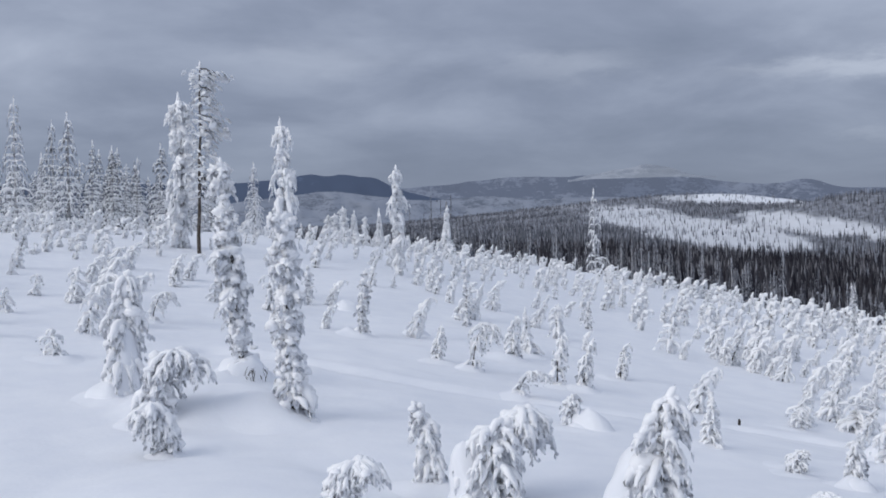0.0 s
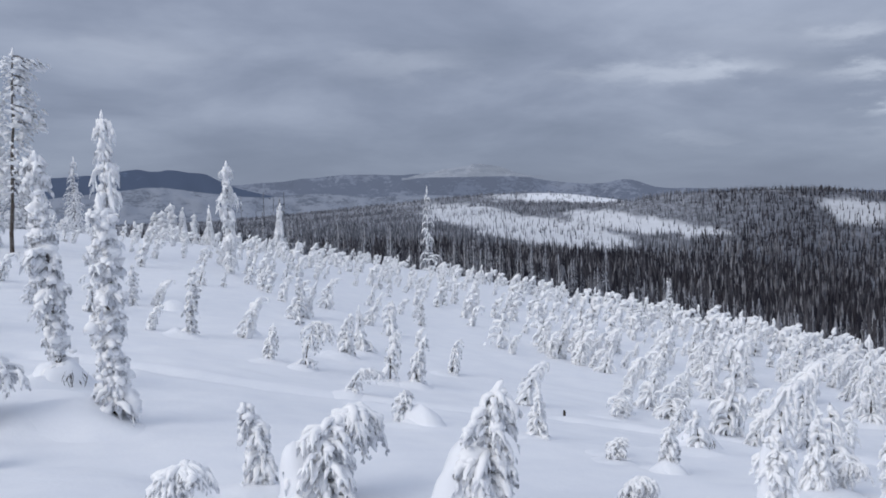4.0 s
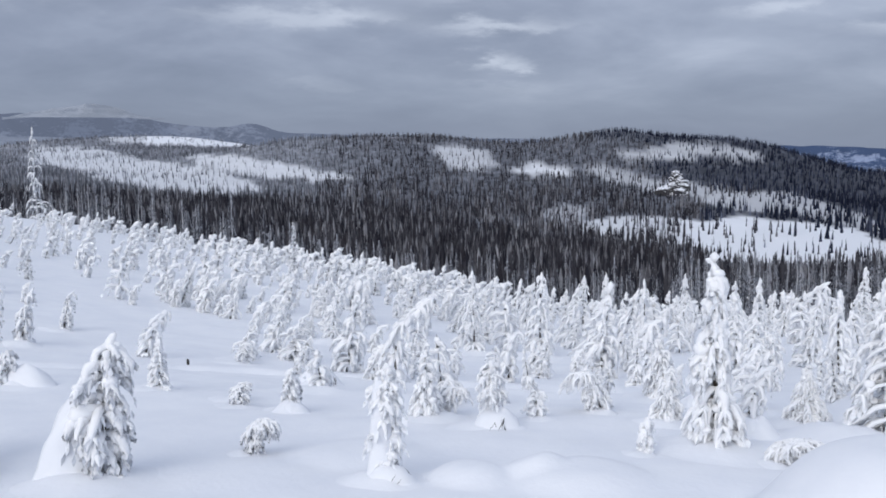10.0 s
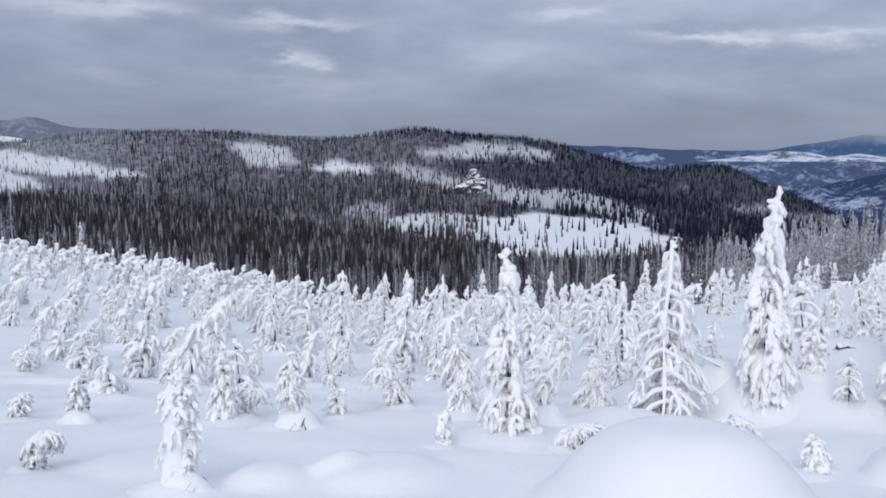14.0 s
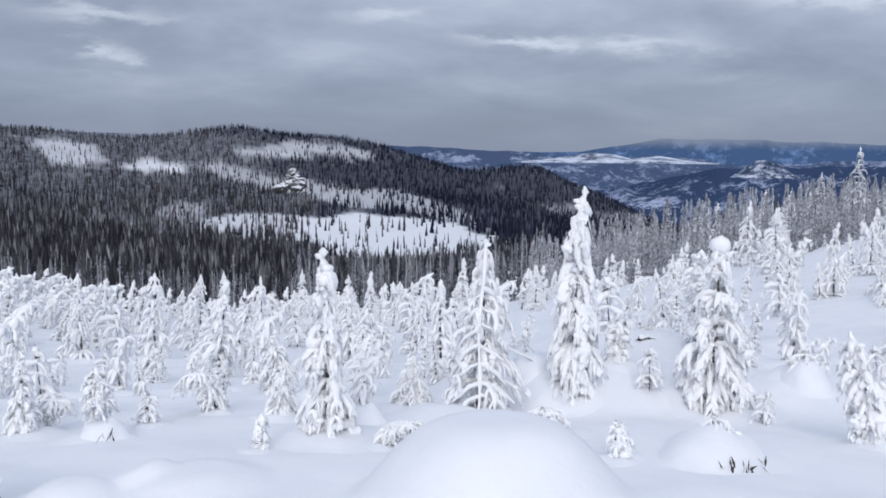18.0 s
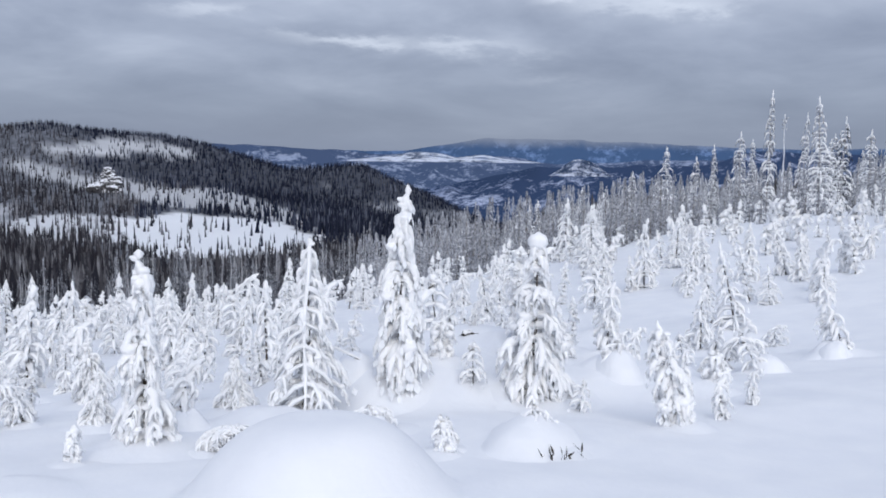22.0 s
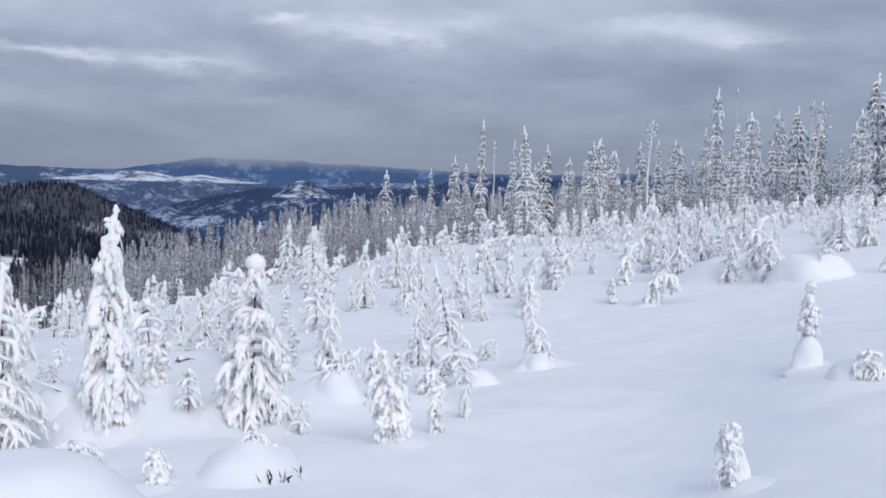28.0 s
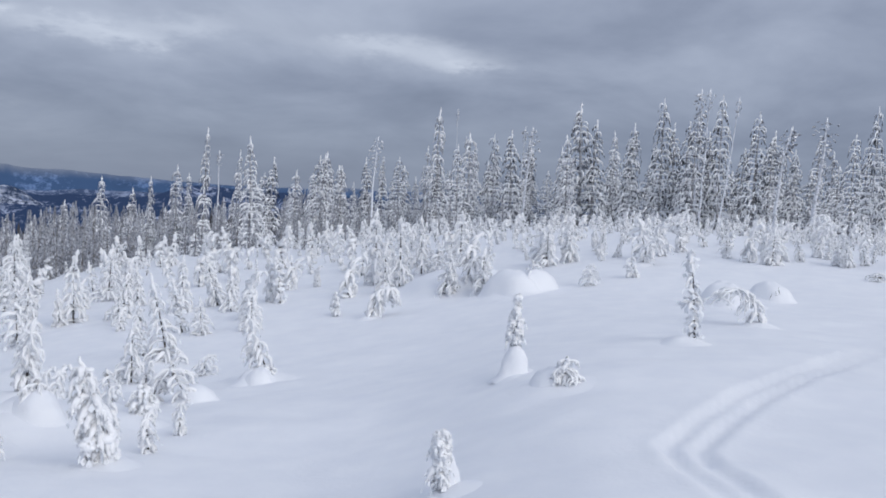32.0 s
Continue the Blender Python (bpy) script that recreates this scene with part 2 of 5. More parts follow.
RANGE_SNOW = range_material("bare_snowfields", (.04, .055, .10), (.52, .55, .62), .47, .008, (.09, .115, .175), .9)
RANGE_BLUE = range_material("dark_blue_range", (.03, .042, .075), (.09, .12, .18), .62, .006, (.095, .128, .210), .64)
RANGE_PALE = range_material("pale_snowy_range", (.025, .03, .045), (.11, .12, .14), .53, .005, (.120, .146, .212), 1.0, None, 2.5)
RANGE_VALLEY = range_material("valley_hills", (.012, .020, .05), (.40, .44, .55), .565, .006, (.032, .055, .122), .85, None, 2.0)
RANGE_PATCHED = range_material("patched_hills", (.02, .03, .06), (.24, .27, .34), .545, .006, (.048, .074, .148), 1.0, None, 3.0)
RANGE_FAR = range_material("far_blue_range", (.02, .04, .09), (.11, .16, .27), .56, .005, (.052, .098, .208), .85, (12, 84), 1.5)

m, nt, b = material("snowy_rock")
geo = node(nt, "ShaderNodeNewGeometry")
sep = node(nt, "ShaderNodeSeparateXYZ")
nt.links.new(geo.outputs["Normal"], sep.inputs[0])
up_n = math_node(nt, "ADD", sep.outputs[2], math_node(nt, "MULTIPLY", noise_tex(nt, .5, 6), .5))
nt.links.new(ramp(nt, [(.62, (.075, .075, .08)), (.86, (.80, .82, .87))], up_n), b.inputs["Base Color"])
b.inputs["Roughness"].default_value = .9
ROCK = m

# ---- the lie of the land: heights round the place where the camera stands ----
AZ = np.array([60, 30, 15, 3, -10, -25, -45, -65, -80, -95, -105, -125, -160.0])
Z_NEAR = np.array([-.3, -.35, -.4, -.5, -.55, -.65, -.7, -.65, -.65, -.5, 0.1, 0.3, 0.2])
Z_MID = np.array([.4, .3, -.2, -.8, -1.6, -2.4, -2.7, -2.4, -1.9, -1.0, -.2, .3, .4])
D_CREST = np.array([45, 45, 60, 60, 90, 60, 42, 45, 45, 50, 45, 40, 40.0])
E_CREST = np.array([-.3, -.3, -.3, -1.7, -3.5, -6.8, -10.2, -8.0, -5.2, -2.6, -1.3, -1.2, -1.0])
# the country beyond, ring by ring: distance, then the angle at which the ground lies
FAR_AZ = np.array([60, 12, 3, -5, -16, -28, -42, -50, -58, -66, -75, -84, -95, -160.0])
RINGS = [
    (110, (-1.2, -1.2, -2.6, -4.5, -6, -10, -12, -11, -10.5, -8.4, -5.6, -3.8, -2.0, -1.5)),
    (200, (-2.0, -2.0, -3.8, -5.0, -6.5, -9.5, -10.5, -10, -9.2, -6.8, -4.4, -3.0, -1.8, -1.5)),
    (400, (-2.5, -2.5, -3.6, -4.2, -5.6, -7.6, -8.6, -8.6, -8.0, -6.0, -3.7, -2.7, -2.2, -2)),
    (650, (-2.5, -2.5, -3.0, -3.2, -4.3, -5.7, -6.8, -7.0, -6.8, -6.6, -4.8, -4.5, -3, -2)),
    (950, (-2.4, -2.4, -2.4, -2.2, -3.0, -4.0, -4.9, -4.6, -4.8, -6.0, -5.2, -4.5, -3, -2)),
    (1350, (-1.8, -1.8, -1.6, -1.2, -1.8, -2.0, -2.2, -2.4, -3.4, -5.0, -4.8, -4.2, -3, -2)),
]
RINGS2 = [
    (2400, (-.6, -.6, -.5, .1, .6, -.5, -1.5, -2.4, -4.4, -5.2, -5.2, -4.8, -3, -2)),
    (3000, (-.4, -.4, -.2, .5, 1.2, -.5, -1.5, -2.6, -4.6, -5.4, -5.4, -5, -3, -2)),
    (4900, (-.4, -.4, -.4, -.4, -.4, -.6, -1.5, -2, -2.2, -2.2, -2.2, -2, -2, -1)),
]

# the ridge across the valley, with its saddle and its second, lower hill
RIDGE_AZ = (60, 12, 3, -5, -16, -24, -31, -36.8, -42.2, -46, -49.5, -54, -56, -59, -60.5, -62, -64.3, -67, -75, -84, -95, -160)
RIDGE_EL = (-1.2, -1.2, -1.0, -.6, -.2, .9, 1.15, .65, 1.25, 1.0, .65, -.6, -1.1, -.85, -.9, -1.6, -2.5, -3.9, -4.2, -4, -3, -2)
COUNTRY = [(d, FAR_AZ, e) for d, e in RINGS] + [(1800, RIDGE_AZ, RIDGE_EL)] + [(d, FAR_AZ, e) for d, e in RINGS2]


def smooth_interp(x, xs, ys):
    """Interpolates with eased steps; xs falls."""
    xs, ys = np.asarray(xs)[::-1], np.asarray(ys, float)[::-1]
    x = np.clip(x, xs[0], xs[-1])
    slope = np.gradient(ys, xs)
    i = np.clip(np.searchsorted(xs, x) - 1, 0, len(xs) - 2)
    w = xs[i + 1] - xs[i]
    t = (x - xs[i]) / w
    return ((2 * t**3 - 3 * t**2 + 1) * ys[i] + (t**3 - 2 * t**2 + t) * w * slope[i]
            + (-2 * t**3 + 3 * t**2) * ys[i + 1] + (t**3 - t**2) * w * slope[i + 1])


def ease(a, b, x):
    t = np.clip((x - a) / (b - a), 0, 1)
    return t * t * (3 - 2 * t)


def waves(x, y, scale, seed, octaves=4):
    """Cheap rolling relief, about -1 to 1."""
    r = np.random.RandomState(seed)
    out, amp, k = 0 * x, 1.0, 2 * np.pi / scale
    for _ in range(octaves):
        for _ in range(3):
            a, ph = r.rand() * 6.283, r.rand() * 6.283
            out = out + amp * np.sin(k * (np.cos(a) * x + np.sin(a) * y) + ph + 1.3 * np.sin(k * .6 * (np.sin(a) * x - np.cos(a) * y) + ph * 2))
        amp, k = amp * .5, k * 1.9
    return out / 4.5


# snow humps: azimuth, distance, height, radius
HUMPS = [(-57.9, 7.4, .62, .80), (-63, 13.0, .55, 1.6), (-66, 16, .4, 2.2), (-33.6, 8.0, .13, .27), (-37.3, 8.2, .10, .22), (-40.5, 8.0, .10, .45), (-27, 9.0, .06, .5),
         (13.5, 14.0, .3, 1.0), (14, 9.5, .15, 1.2), (-99, 30, .6, 1.4), (-74, 14, .35, 1.6)]

# behind the camera the land closes on itself
AZ = np.r_[100, AZ]
Z_NEAR, Z_MID, D_CREST, E_CREST = (np.r_[q[-1], q] for q in (Z_NEAR, Z_MID, D_CREST, E_CREST))
COUNTRY = [(d, np.r_[100, azs], np.r_[els[-1], els]) for d, azs, els in COUNTRY]
# old tracks in the snow: points, half the gap between the ruts, rut width, depth
TRAILS = [(((14.15, -9.23), (12.3, -7.28), (10.77, -5.74), (9.85, -4.8), (8.71, -3.92), (7.91, -3.33), (7.18, -3.14), (6.68, -3.15), (6.34, -3.16)), .13, .075, .055),
          (((-4.6, 19.0), (-2.5, 18.5), (-.5, 17.6), (1.4, 17.3), (2.4, 16.4), (4.6, 16.5), (6.0, 16.2), (7.6, 15.0), (8.1, 12.1), (8.7, 10.6), (9.6, 10.0), (10.6, 10.4)), .16, .22, .11)]


def height(x, y):
    x, y = np.asarray(x, float), np.asarray(y, float)
    d = np.hypot(x, y) + 1e-6
    az = np.degrees(np.arctan2(-x, y))
    az = np.where(az > 100, az - 360, az)
    zc = EYE + smooth_interp(az, AZ, D_CREST) * np.tan(np.radians(smooth_interp(az, AZ, E_CREST)))
    dc = smooth_interp(az, AZ, D_CREST)
    zn, zm = smooth_interp(az, AZ, Z_NEAR), smooth_interp(az, AZ, Z_MID)
    ds = [0 * d, 0 * d + 10, 0 * d + 22, dc]
    zs = [0 * d, zn, zm, zc]
    for dist, azs, els in COUNTRY:
        ds.append(0 * d + dist)
        zs.append(EYE + dist * np.tan(np.radians(smooth_interp(az, azs, els))))
    ds, zs = np.array(ds), np.array(zs)
    # monotone-ish hermite along the distance
    sl = np.zeros_like(zs)
    sec = np.diff(zs, axis=0) / np.diff(ds, axis=0)
    sl[1:-1] = np.where(sec[1:] * sec[:-1] > 0, 2 * sec[1:] * sec[:-1] / (sec[1:] + sec[:-1] + 1e-12 * np.sign(sec[1:])), 0)
    sl[0], sl[-1] = sec[0] * .5, sec[-1]
    k = np.clip((d[None] >= ds).sum(0) - 1, 0, len(ds) - 2)
    take = lambda a, j: np.take_along_axis(a, j[None], 0)[0]
    a, b = take(ds, k), take(ds, k + 1)
    t = np.clip((d - a) / (b - a), 0, 1)
    w = b - a
    z = ((2 * t**3 - 3 * t**2 + 1) * take(zs, k) + (t**3 - 2 * t**2 + t) * w * take(sl, k)
         + (-2 * t**3 + 3 * t**2) * take(zs, k + 1) + (t**3 - t**2) * w * take(sl, k + 1))
    z = z + .07 * waves(x, y, 9, 3) * ease(2, 9, d) * (1 - ease(60, 120, d)) + .035 * waves(x, y, 2.6, 4, 3) * (1 - ease(30, 50, d))
    z = z + ease(300, 900, d) * (1 - ease(3000, 4200, d)) * (5 * waves(x, y, 420, 5, 5))
    for haz, hd, hh, hr in HUMPS:
        hx, hy = -hd * math.sin(radians(haz)), hd * math.cos(radians(haz))
        q = np.clip(1 - ((x - hx)**2 + (y - hy)**2) / (2.2 * hr * hr), 0, 1)
        z = z + hh * q * q * (3 - 2 * q)
    for trail, gap, wide, deep in TRAILS:
        near = np.full(x.shape, 99.0)
        for (x0, y0), (x1, y1) in zip(trail[:-1], trail[1:]):
            ex, ey = x1 - x0, y1 - y0
            t = np.clip(((x - x0) * ex + (y - y0) * ey) / (ex * ex + ey * ey), 0, 1)
            near = np.minimum(near, np.hypot(x - x0 - t * ex, y - y0 - t * ey))
        off = np.abs(near - gap + .035 * waves(x, y, .9, 8, 2))
        deep = deep * (1 + .45 * waves(x, y, .7, 9, 2))
        z = z - deep * np.exp(-(off / wide) ** 2) + .35 * deep * np.exp(-((near - gap - 1.9 * wide) / wide) ** 2)
    return z


# ---- mesh helpers ----
def fast_mesh(name, verts, faces, mat, smooth=True):
    """A mesh from arrays of corners and of faces (all with the same number of corners)."""
    verts, faces = np.asarray(verts, np.float32), np.asarray(faces, np.int32)
    me = bpy.data.meshes.new(name)
    n, k = faces.shape
    me.vertices.add(len(verts)), me.loops.add(n * k), me.polygons.add(n)
    me.vertices.foreach_set("co", verts.ravel())
    me.loops.foreach_set("vertex_index", faces.ravel())
    me.polygons.foreach_set("loop_start", np.arange(0, n * k, k, dtype=np.int32))
    me.polygons.foreach_set("use_smooth", np.full(n, smooth))
    me.materials.append(mat)
    me.update()
    me.validate()
    return me


def grid_faces(rows, cols, wrap=False):
    i, j = np.meshgrid(np.arange(rows - 1), np.arange(cols if wrap else cols - 1), indexing="ij")
    a, b = i * cols + j, i * cols + (j + 1) % cols
    return np.stack([a, b, b + cols, a + cols], -1).reshape(-1, 4)


def part(name, me, parent, label=""):
    ob = new(name, me)
    ob.parent = parent
    if label:
        tagged(ob, label)
    return ob


# clearings in the far woods: how bare they are, then azimuth and the angles of their upper and lower edge from end to end
CLEARINGS = [
    (.82, ((-40.2, -4.0, -4.9), (-43.2, -3.62, -5.1), (-46.6, -3.8, -5.4))),
    (.98, ((-45.9, -3.9, -5.2), (-47.6, -3.89, -5.8), (-49.6, -3.60, -6.5), (-52.3, -3.85, -6.5), (-55.6, -4.21, -6.3), (-58.2, -5.1, -5.5))),
    (.70, ((-43.6, -1.35, -2.1), (-45.6, -1.52, -2.2), (-47.6, -1.88, -2.97), (-49.6, -2.22, -3.45), (-52.1, -2.15, -3.45), (-54.1, -2.81, -3.95), (-56.3, -3.55, -4.3), (-57.7, -4.30, -4.9))),
    (.62, ((-40.3, -.45, -1.15), (-42.5, -.9, -1.7), (-44.2, -1.2, -1.9))),
    (.9, ((-36.2, -.66, -1.1), (-37.9, -.55, -1.25), (-40.0, -.72, -1.22))),
    (.72, ((-31.5, .60, .2), (-32.8, .65, -.85), (-34.1, .40, -1.0), (-35.5, -.15, -.8))),
    (.70, ((-42.3, .1, -.4), (-45.5, .57, -.5), (-47.3, .72, -.25), (-49.0, .45, -.5), (-50.8, -.2, -.5))),
    (.55, ((-38.0, -3.3, -4.2), (-39.5, -2.9, -4.3), (-41.0, -3.2, -4.3))),
    (.80, ((-8.8, .70, -.1), (-12.0, .71, -1.12), (-14.7, -.08, -1.85), (-17.8, -.47, -2.17), (-20.4, -1.22, -2.2), (-21.6, -1.72, -1.96))),
    (.82, ((-17.3, .25, -.4), (-20.1, .15, -1.1), (-22.8, -.40, -1.35), (-24.9, -.84, -1.44), (-26.9, -1.17, -1.40))),
    (.75, ((-12.6, 1.35, .9), (-16.1, 1.62, .64), (-18.6, 1.30, .58), (-21.2, .80, .52))),
    (.6, ((-.5, .80, .49), (-4.0, 1.12, .6), (-8.2, 1.20, .64))),
    (.8, ((5.5, 1.66, 1.35), (7.5, 1.72, 1.3), (9.5, 1.66, 1.4))),
    (.55, ((-60.7, -3.0, -3.5), (-61.8, -3.0, -3.75), (-63.4, -3.0, -3.5))),
    (.5, ((-63.8, -3.5, -4.0), (-65.2, -3.4, -4.04), (-66.8, -3.6, -4.0)))]


def CLEARED(az, d):
    x, y = -d * np.sin(np.radians(az)), d * np.cos(np.radians(az))
    el = np.degrees(np.arctan2(height(x, y) - EYE, d))
    az, el = az + .55 * waves(x, y, 110, 41, 6), el + .17 * waves(x, y, 70, 42, 6)
    out = 0 * az
    for bare, edge in CLEARINGS:
        a, top, low = np.array(edge)[::-1].T
        ends = np.clip(np.minimum(az - a[0], a[-1] - az) / .8 + .5, 0, 1)
        inside = np.clip(np.minimum(np.interp(az, a, top) - el, el - np.interp(az, a, low)) / .16 + .5, 0, 1)
        out = np.maximum(out, bare * .95 * ends * inside)
    # streaks of open snow between the trunks on the slopes
    gaps = np.clip(1.3 * waves(x, y, 46, 43, 5) - .62, 0, .8) * ease(500, 700, d)
    return np.maximum(out, gaps) * (d > 420)


def WOODED(az, d):
    """How thick the far woods stand: 0 in the clearings and beyond the ridge."""
    az = np.where(az > 100, az - 360, az)
    x, y = d * np.sin(np.radians(az)), d * np.cos(np.radians(az))
    side = ease(-112, -100, az) * (1 - ease(4, 14, az))
    thick = np.interp(az, [-60, -50, -42, -30, -20, 10], [1.05, 1.02, .92, .92, .95, .95])
    wild = np.clip(thick + .30 * waves(x, y, 120, 31, 5), .30, 1)
    far_edge = np.where(az > -15, 3500, 2400)
    return (1 - CLEARED(az, d)) * side * (1 - ease(0, 250, d - far_edge)) * wild


# ---- the ground: one sheet of snow from underfoot to the horizon ----
az_in, az_out = np.arange(36, -131, -.46), np.linspace(-131, -324, 50)[1:-1]
az_all = np.radians(np.concatenate([az_in, az_out]))
dist = np.concatenate([[.02], np.geomspace(.6, 6, 40)[:-1], np.geomspace(6, 32, 190)[:-1], np.geomspace(32, 4900, 240)])
D, A = np.meshgrid(dist, az_all, indexing="ij")
GX, GY = -D * np.sin(A), D * np.cos(A)
V = np.stack([GX, GY, height(GX, GY)], -1).reshape(-1, 3)
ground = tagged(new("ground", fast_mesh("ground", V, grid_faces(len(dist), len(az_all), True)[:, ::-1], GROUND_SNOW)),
                "smooth deep fresh snow cover over a wide open mountainside", "snow", kind="structure")

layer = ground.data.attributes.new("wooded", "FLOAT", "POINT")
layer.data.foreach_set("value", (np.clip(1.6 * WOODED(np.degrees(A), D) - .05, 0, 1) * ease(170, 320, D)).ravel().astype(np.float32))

# where the forest floor takes its darkest colour, for denser wood and its shade
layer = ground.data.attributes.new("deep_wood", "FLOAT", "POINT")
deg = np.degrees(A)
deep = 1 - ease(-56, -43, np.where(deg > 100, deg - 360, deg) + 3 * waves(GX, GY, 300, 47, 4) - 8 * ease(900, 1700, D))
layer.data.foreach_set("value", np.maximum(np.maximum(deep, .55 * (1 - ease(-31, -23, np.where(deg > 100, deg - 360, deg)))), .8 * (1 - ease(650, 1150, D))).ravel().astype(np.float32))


# ---- distant ranges ----
def mountain_range(name, label, crest, dist, foot, mat, seed, rough=.07, deep=700, relief=.16):
    """A range: crest is (azimuth, angle) from one end to the other, foot the angle of its base."""
    azs = np.linspace(crest[0][0], crest[-1][0], 160)
    els = smooth_interp(azs, [c[0] for c in crest], [c[1] for c in crest])
    r = np.random.RandomState(seed)
    # which trees take the shaded navy colours and which the hazy pale ones
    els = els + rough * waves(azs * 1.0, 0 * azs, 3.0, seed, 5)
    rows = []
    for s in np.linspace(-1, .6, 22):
        dd = dist + deep * s + 90 * waves(azs, 0 * azs + 4 * s, 2.0, seed + 1, 4) * (1 - abs(s))
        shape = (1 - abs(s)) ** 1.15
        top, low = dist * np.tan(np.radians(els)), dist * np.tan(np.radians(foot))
        z = EYE + low + (top - low) * shape + (top - low) * relief * waves(azs, 0 * azs + 6 * s, 2.2, seed + 2, 5) * shape * (1 - shape) * 4
        rows.append(np.stack([-dd * np.sin(np.radians(azs)), dd * np.cos(np.radians(azs)), z], -1))
    V = np.array(rows).reshape(-1, 3)
    return tagged(new(name, fast_mesh(name, V, grid_faces(len(rows), len(azs))[:, ::-1], mat)), label, "mountain", kind="structure")


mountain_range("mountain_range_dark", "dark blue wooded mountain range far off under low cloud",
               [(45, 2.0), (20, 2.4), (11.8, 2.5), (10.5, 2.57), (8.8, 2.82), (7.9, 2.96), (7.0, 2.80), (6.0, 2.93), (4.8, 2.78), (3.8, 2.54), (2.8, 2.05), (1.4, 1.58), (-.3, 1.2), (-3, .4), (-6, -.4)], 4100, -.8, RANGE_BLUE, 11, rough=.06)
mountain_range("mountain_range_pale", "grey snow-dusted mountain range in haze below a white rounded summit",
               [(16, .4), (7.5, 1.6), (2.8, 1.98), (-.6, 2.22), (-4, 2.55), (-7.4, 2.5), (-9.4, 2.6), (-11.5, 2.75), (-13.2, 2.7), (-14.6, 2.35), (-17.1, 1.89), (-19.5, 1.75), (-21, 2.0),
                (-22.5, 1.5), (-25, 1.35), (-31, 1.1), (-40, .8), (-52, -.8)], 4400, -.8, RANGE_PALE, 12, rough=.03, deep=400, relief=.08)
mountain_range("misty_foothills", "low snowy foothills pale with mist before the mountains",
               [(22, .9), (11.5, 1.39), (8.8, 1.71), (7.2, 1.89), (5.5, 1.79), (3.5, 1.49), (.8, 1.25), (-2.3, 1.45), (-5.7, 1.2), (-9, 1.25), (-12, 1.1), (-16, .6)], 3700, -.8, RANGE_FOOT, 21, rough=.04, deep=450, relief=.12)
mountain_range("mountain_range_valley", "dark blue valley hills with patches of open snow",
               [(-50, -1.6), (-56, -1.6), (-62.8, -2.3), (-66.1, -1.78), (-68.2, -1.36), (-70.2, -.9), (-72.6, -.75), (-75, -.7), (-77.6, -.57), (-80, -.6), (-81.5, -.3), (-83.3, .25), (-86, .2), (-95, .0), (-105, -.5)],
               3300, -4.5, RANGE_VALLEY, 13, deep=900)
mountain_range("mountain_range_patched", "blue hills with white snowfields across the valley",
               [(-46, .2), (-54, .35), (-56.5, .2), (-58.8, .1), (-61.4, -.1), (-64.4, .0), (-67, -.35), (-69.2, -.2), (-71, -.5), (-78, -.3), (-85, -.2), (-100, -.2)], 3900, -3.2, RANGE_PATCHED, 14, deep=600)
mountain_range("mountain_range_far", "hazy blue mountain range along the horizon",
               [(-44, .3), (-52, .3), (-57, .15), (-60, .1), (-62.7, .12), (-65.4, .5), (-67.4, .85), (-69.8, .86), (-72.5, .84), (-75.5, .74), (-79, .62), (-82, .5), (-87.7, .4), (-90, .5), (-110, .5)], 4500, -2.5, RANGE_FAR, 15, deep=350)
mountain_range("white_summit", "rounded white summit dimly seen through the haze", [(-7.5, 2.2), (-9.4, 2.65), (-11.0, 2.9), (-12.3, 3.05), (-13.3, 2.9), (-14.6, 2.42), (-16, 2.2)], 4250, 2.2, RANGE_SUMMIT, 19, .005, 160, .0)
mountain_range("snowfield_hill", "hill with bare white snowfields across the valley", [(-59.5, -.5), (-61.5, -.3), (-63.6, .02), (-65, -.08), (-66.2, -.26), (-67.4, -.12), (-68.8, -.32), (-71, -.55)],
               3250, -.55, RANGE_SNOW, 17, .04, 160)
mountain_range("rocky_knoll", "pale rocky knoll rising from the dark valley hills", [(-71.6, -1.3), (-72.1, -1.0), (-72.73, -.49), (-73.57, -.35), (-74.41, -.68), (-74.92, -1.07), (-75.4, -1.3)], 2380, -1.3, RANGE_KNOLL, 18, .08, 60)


# ---- rock outcrops on the ridge ----
def rock_outcrop(az, d, h, w, seed):
    rng = np.random.RandomState(seed)
    top = tagged(new("rock_outcrop"), "snow-capped rock tower standing out of the wooded ridge", "rock")
    for k in range(11):
        f = k / 10
        bm = bmesh.new()
        bmesh.ops.create_icosphere(bm, subdivisions=3, radius=1)
        size = rng.uniform(.8, 1.2) * (.36 - .22 * f)
        off = Vector((rng.uniform(-.5, .5) * w * (1 - .85 * f), rng.uniform(-.3, .3) * w * (1 - f), h * (.05 + .8 * f * rng.uniform(.85, 1))))
        seat = Vector((seed * 7 + k * 5, k, 0))
        for v in bm.verts:
            v.co *= 1 + .42 * noise.noise(v.co * 1.3 + seat) + .22 * noise.noise(v.co * 3.4 + seat)
            v.co = Vector((v.co.x * w * size, v.co.y * w * size, v.co.z * h * (.24 - .09 * f))) + off
        me = bpy.data.meshes.new("boulder")
        bm.to_mesh(me), bm.free()
        me.materials.append(ROCK)
        part("boulder", me, top)
    x, y = -d * math.sin(radians(az)), d * math.cos(radians(az))
    top.matrix_basis = Matrix.Translation((x, y, float(height(x, y)) - 1)) @ Matrix.Rotation(radians(az), 4, "Z")
    return top


rock_outcrop(-45.8, 1310, 33, 36, 1)
rock_outcrop(-56.6, 1010, 9, 12, 2)
rock_outcrop(-57.8, 840, 7, 20, 3)
rock_outcrop(-25.5, 800, 9, 7, 4)


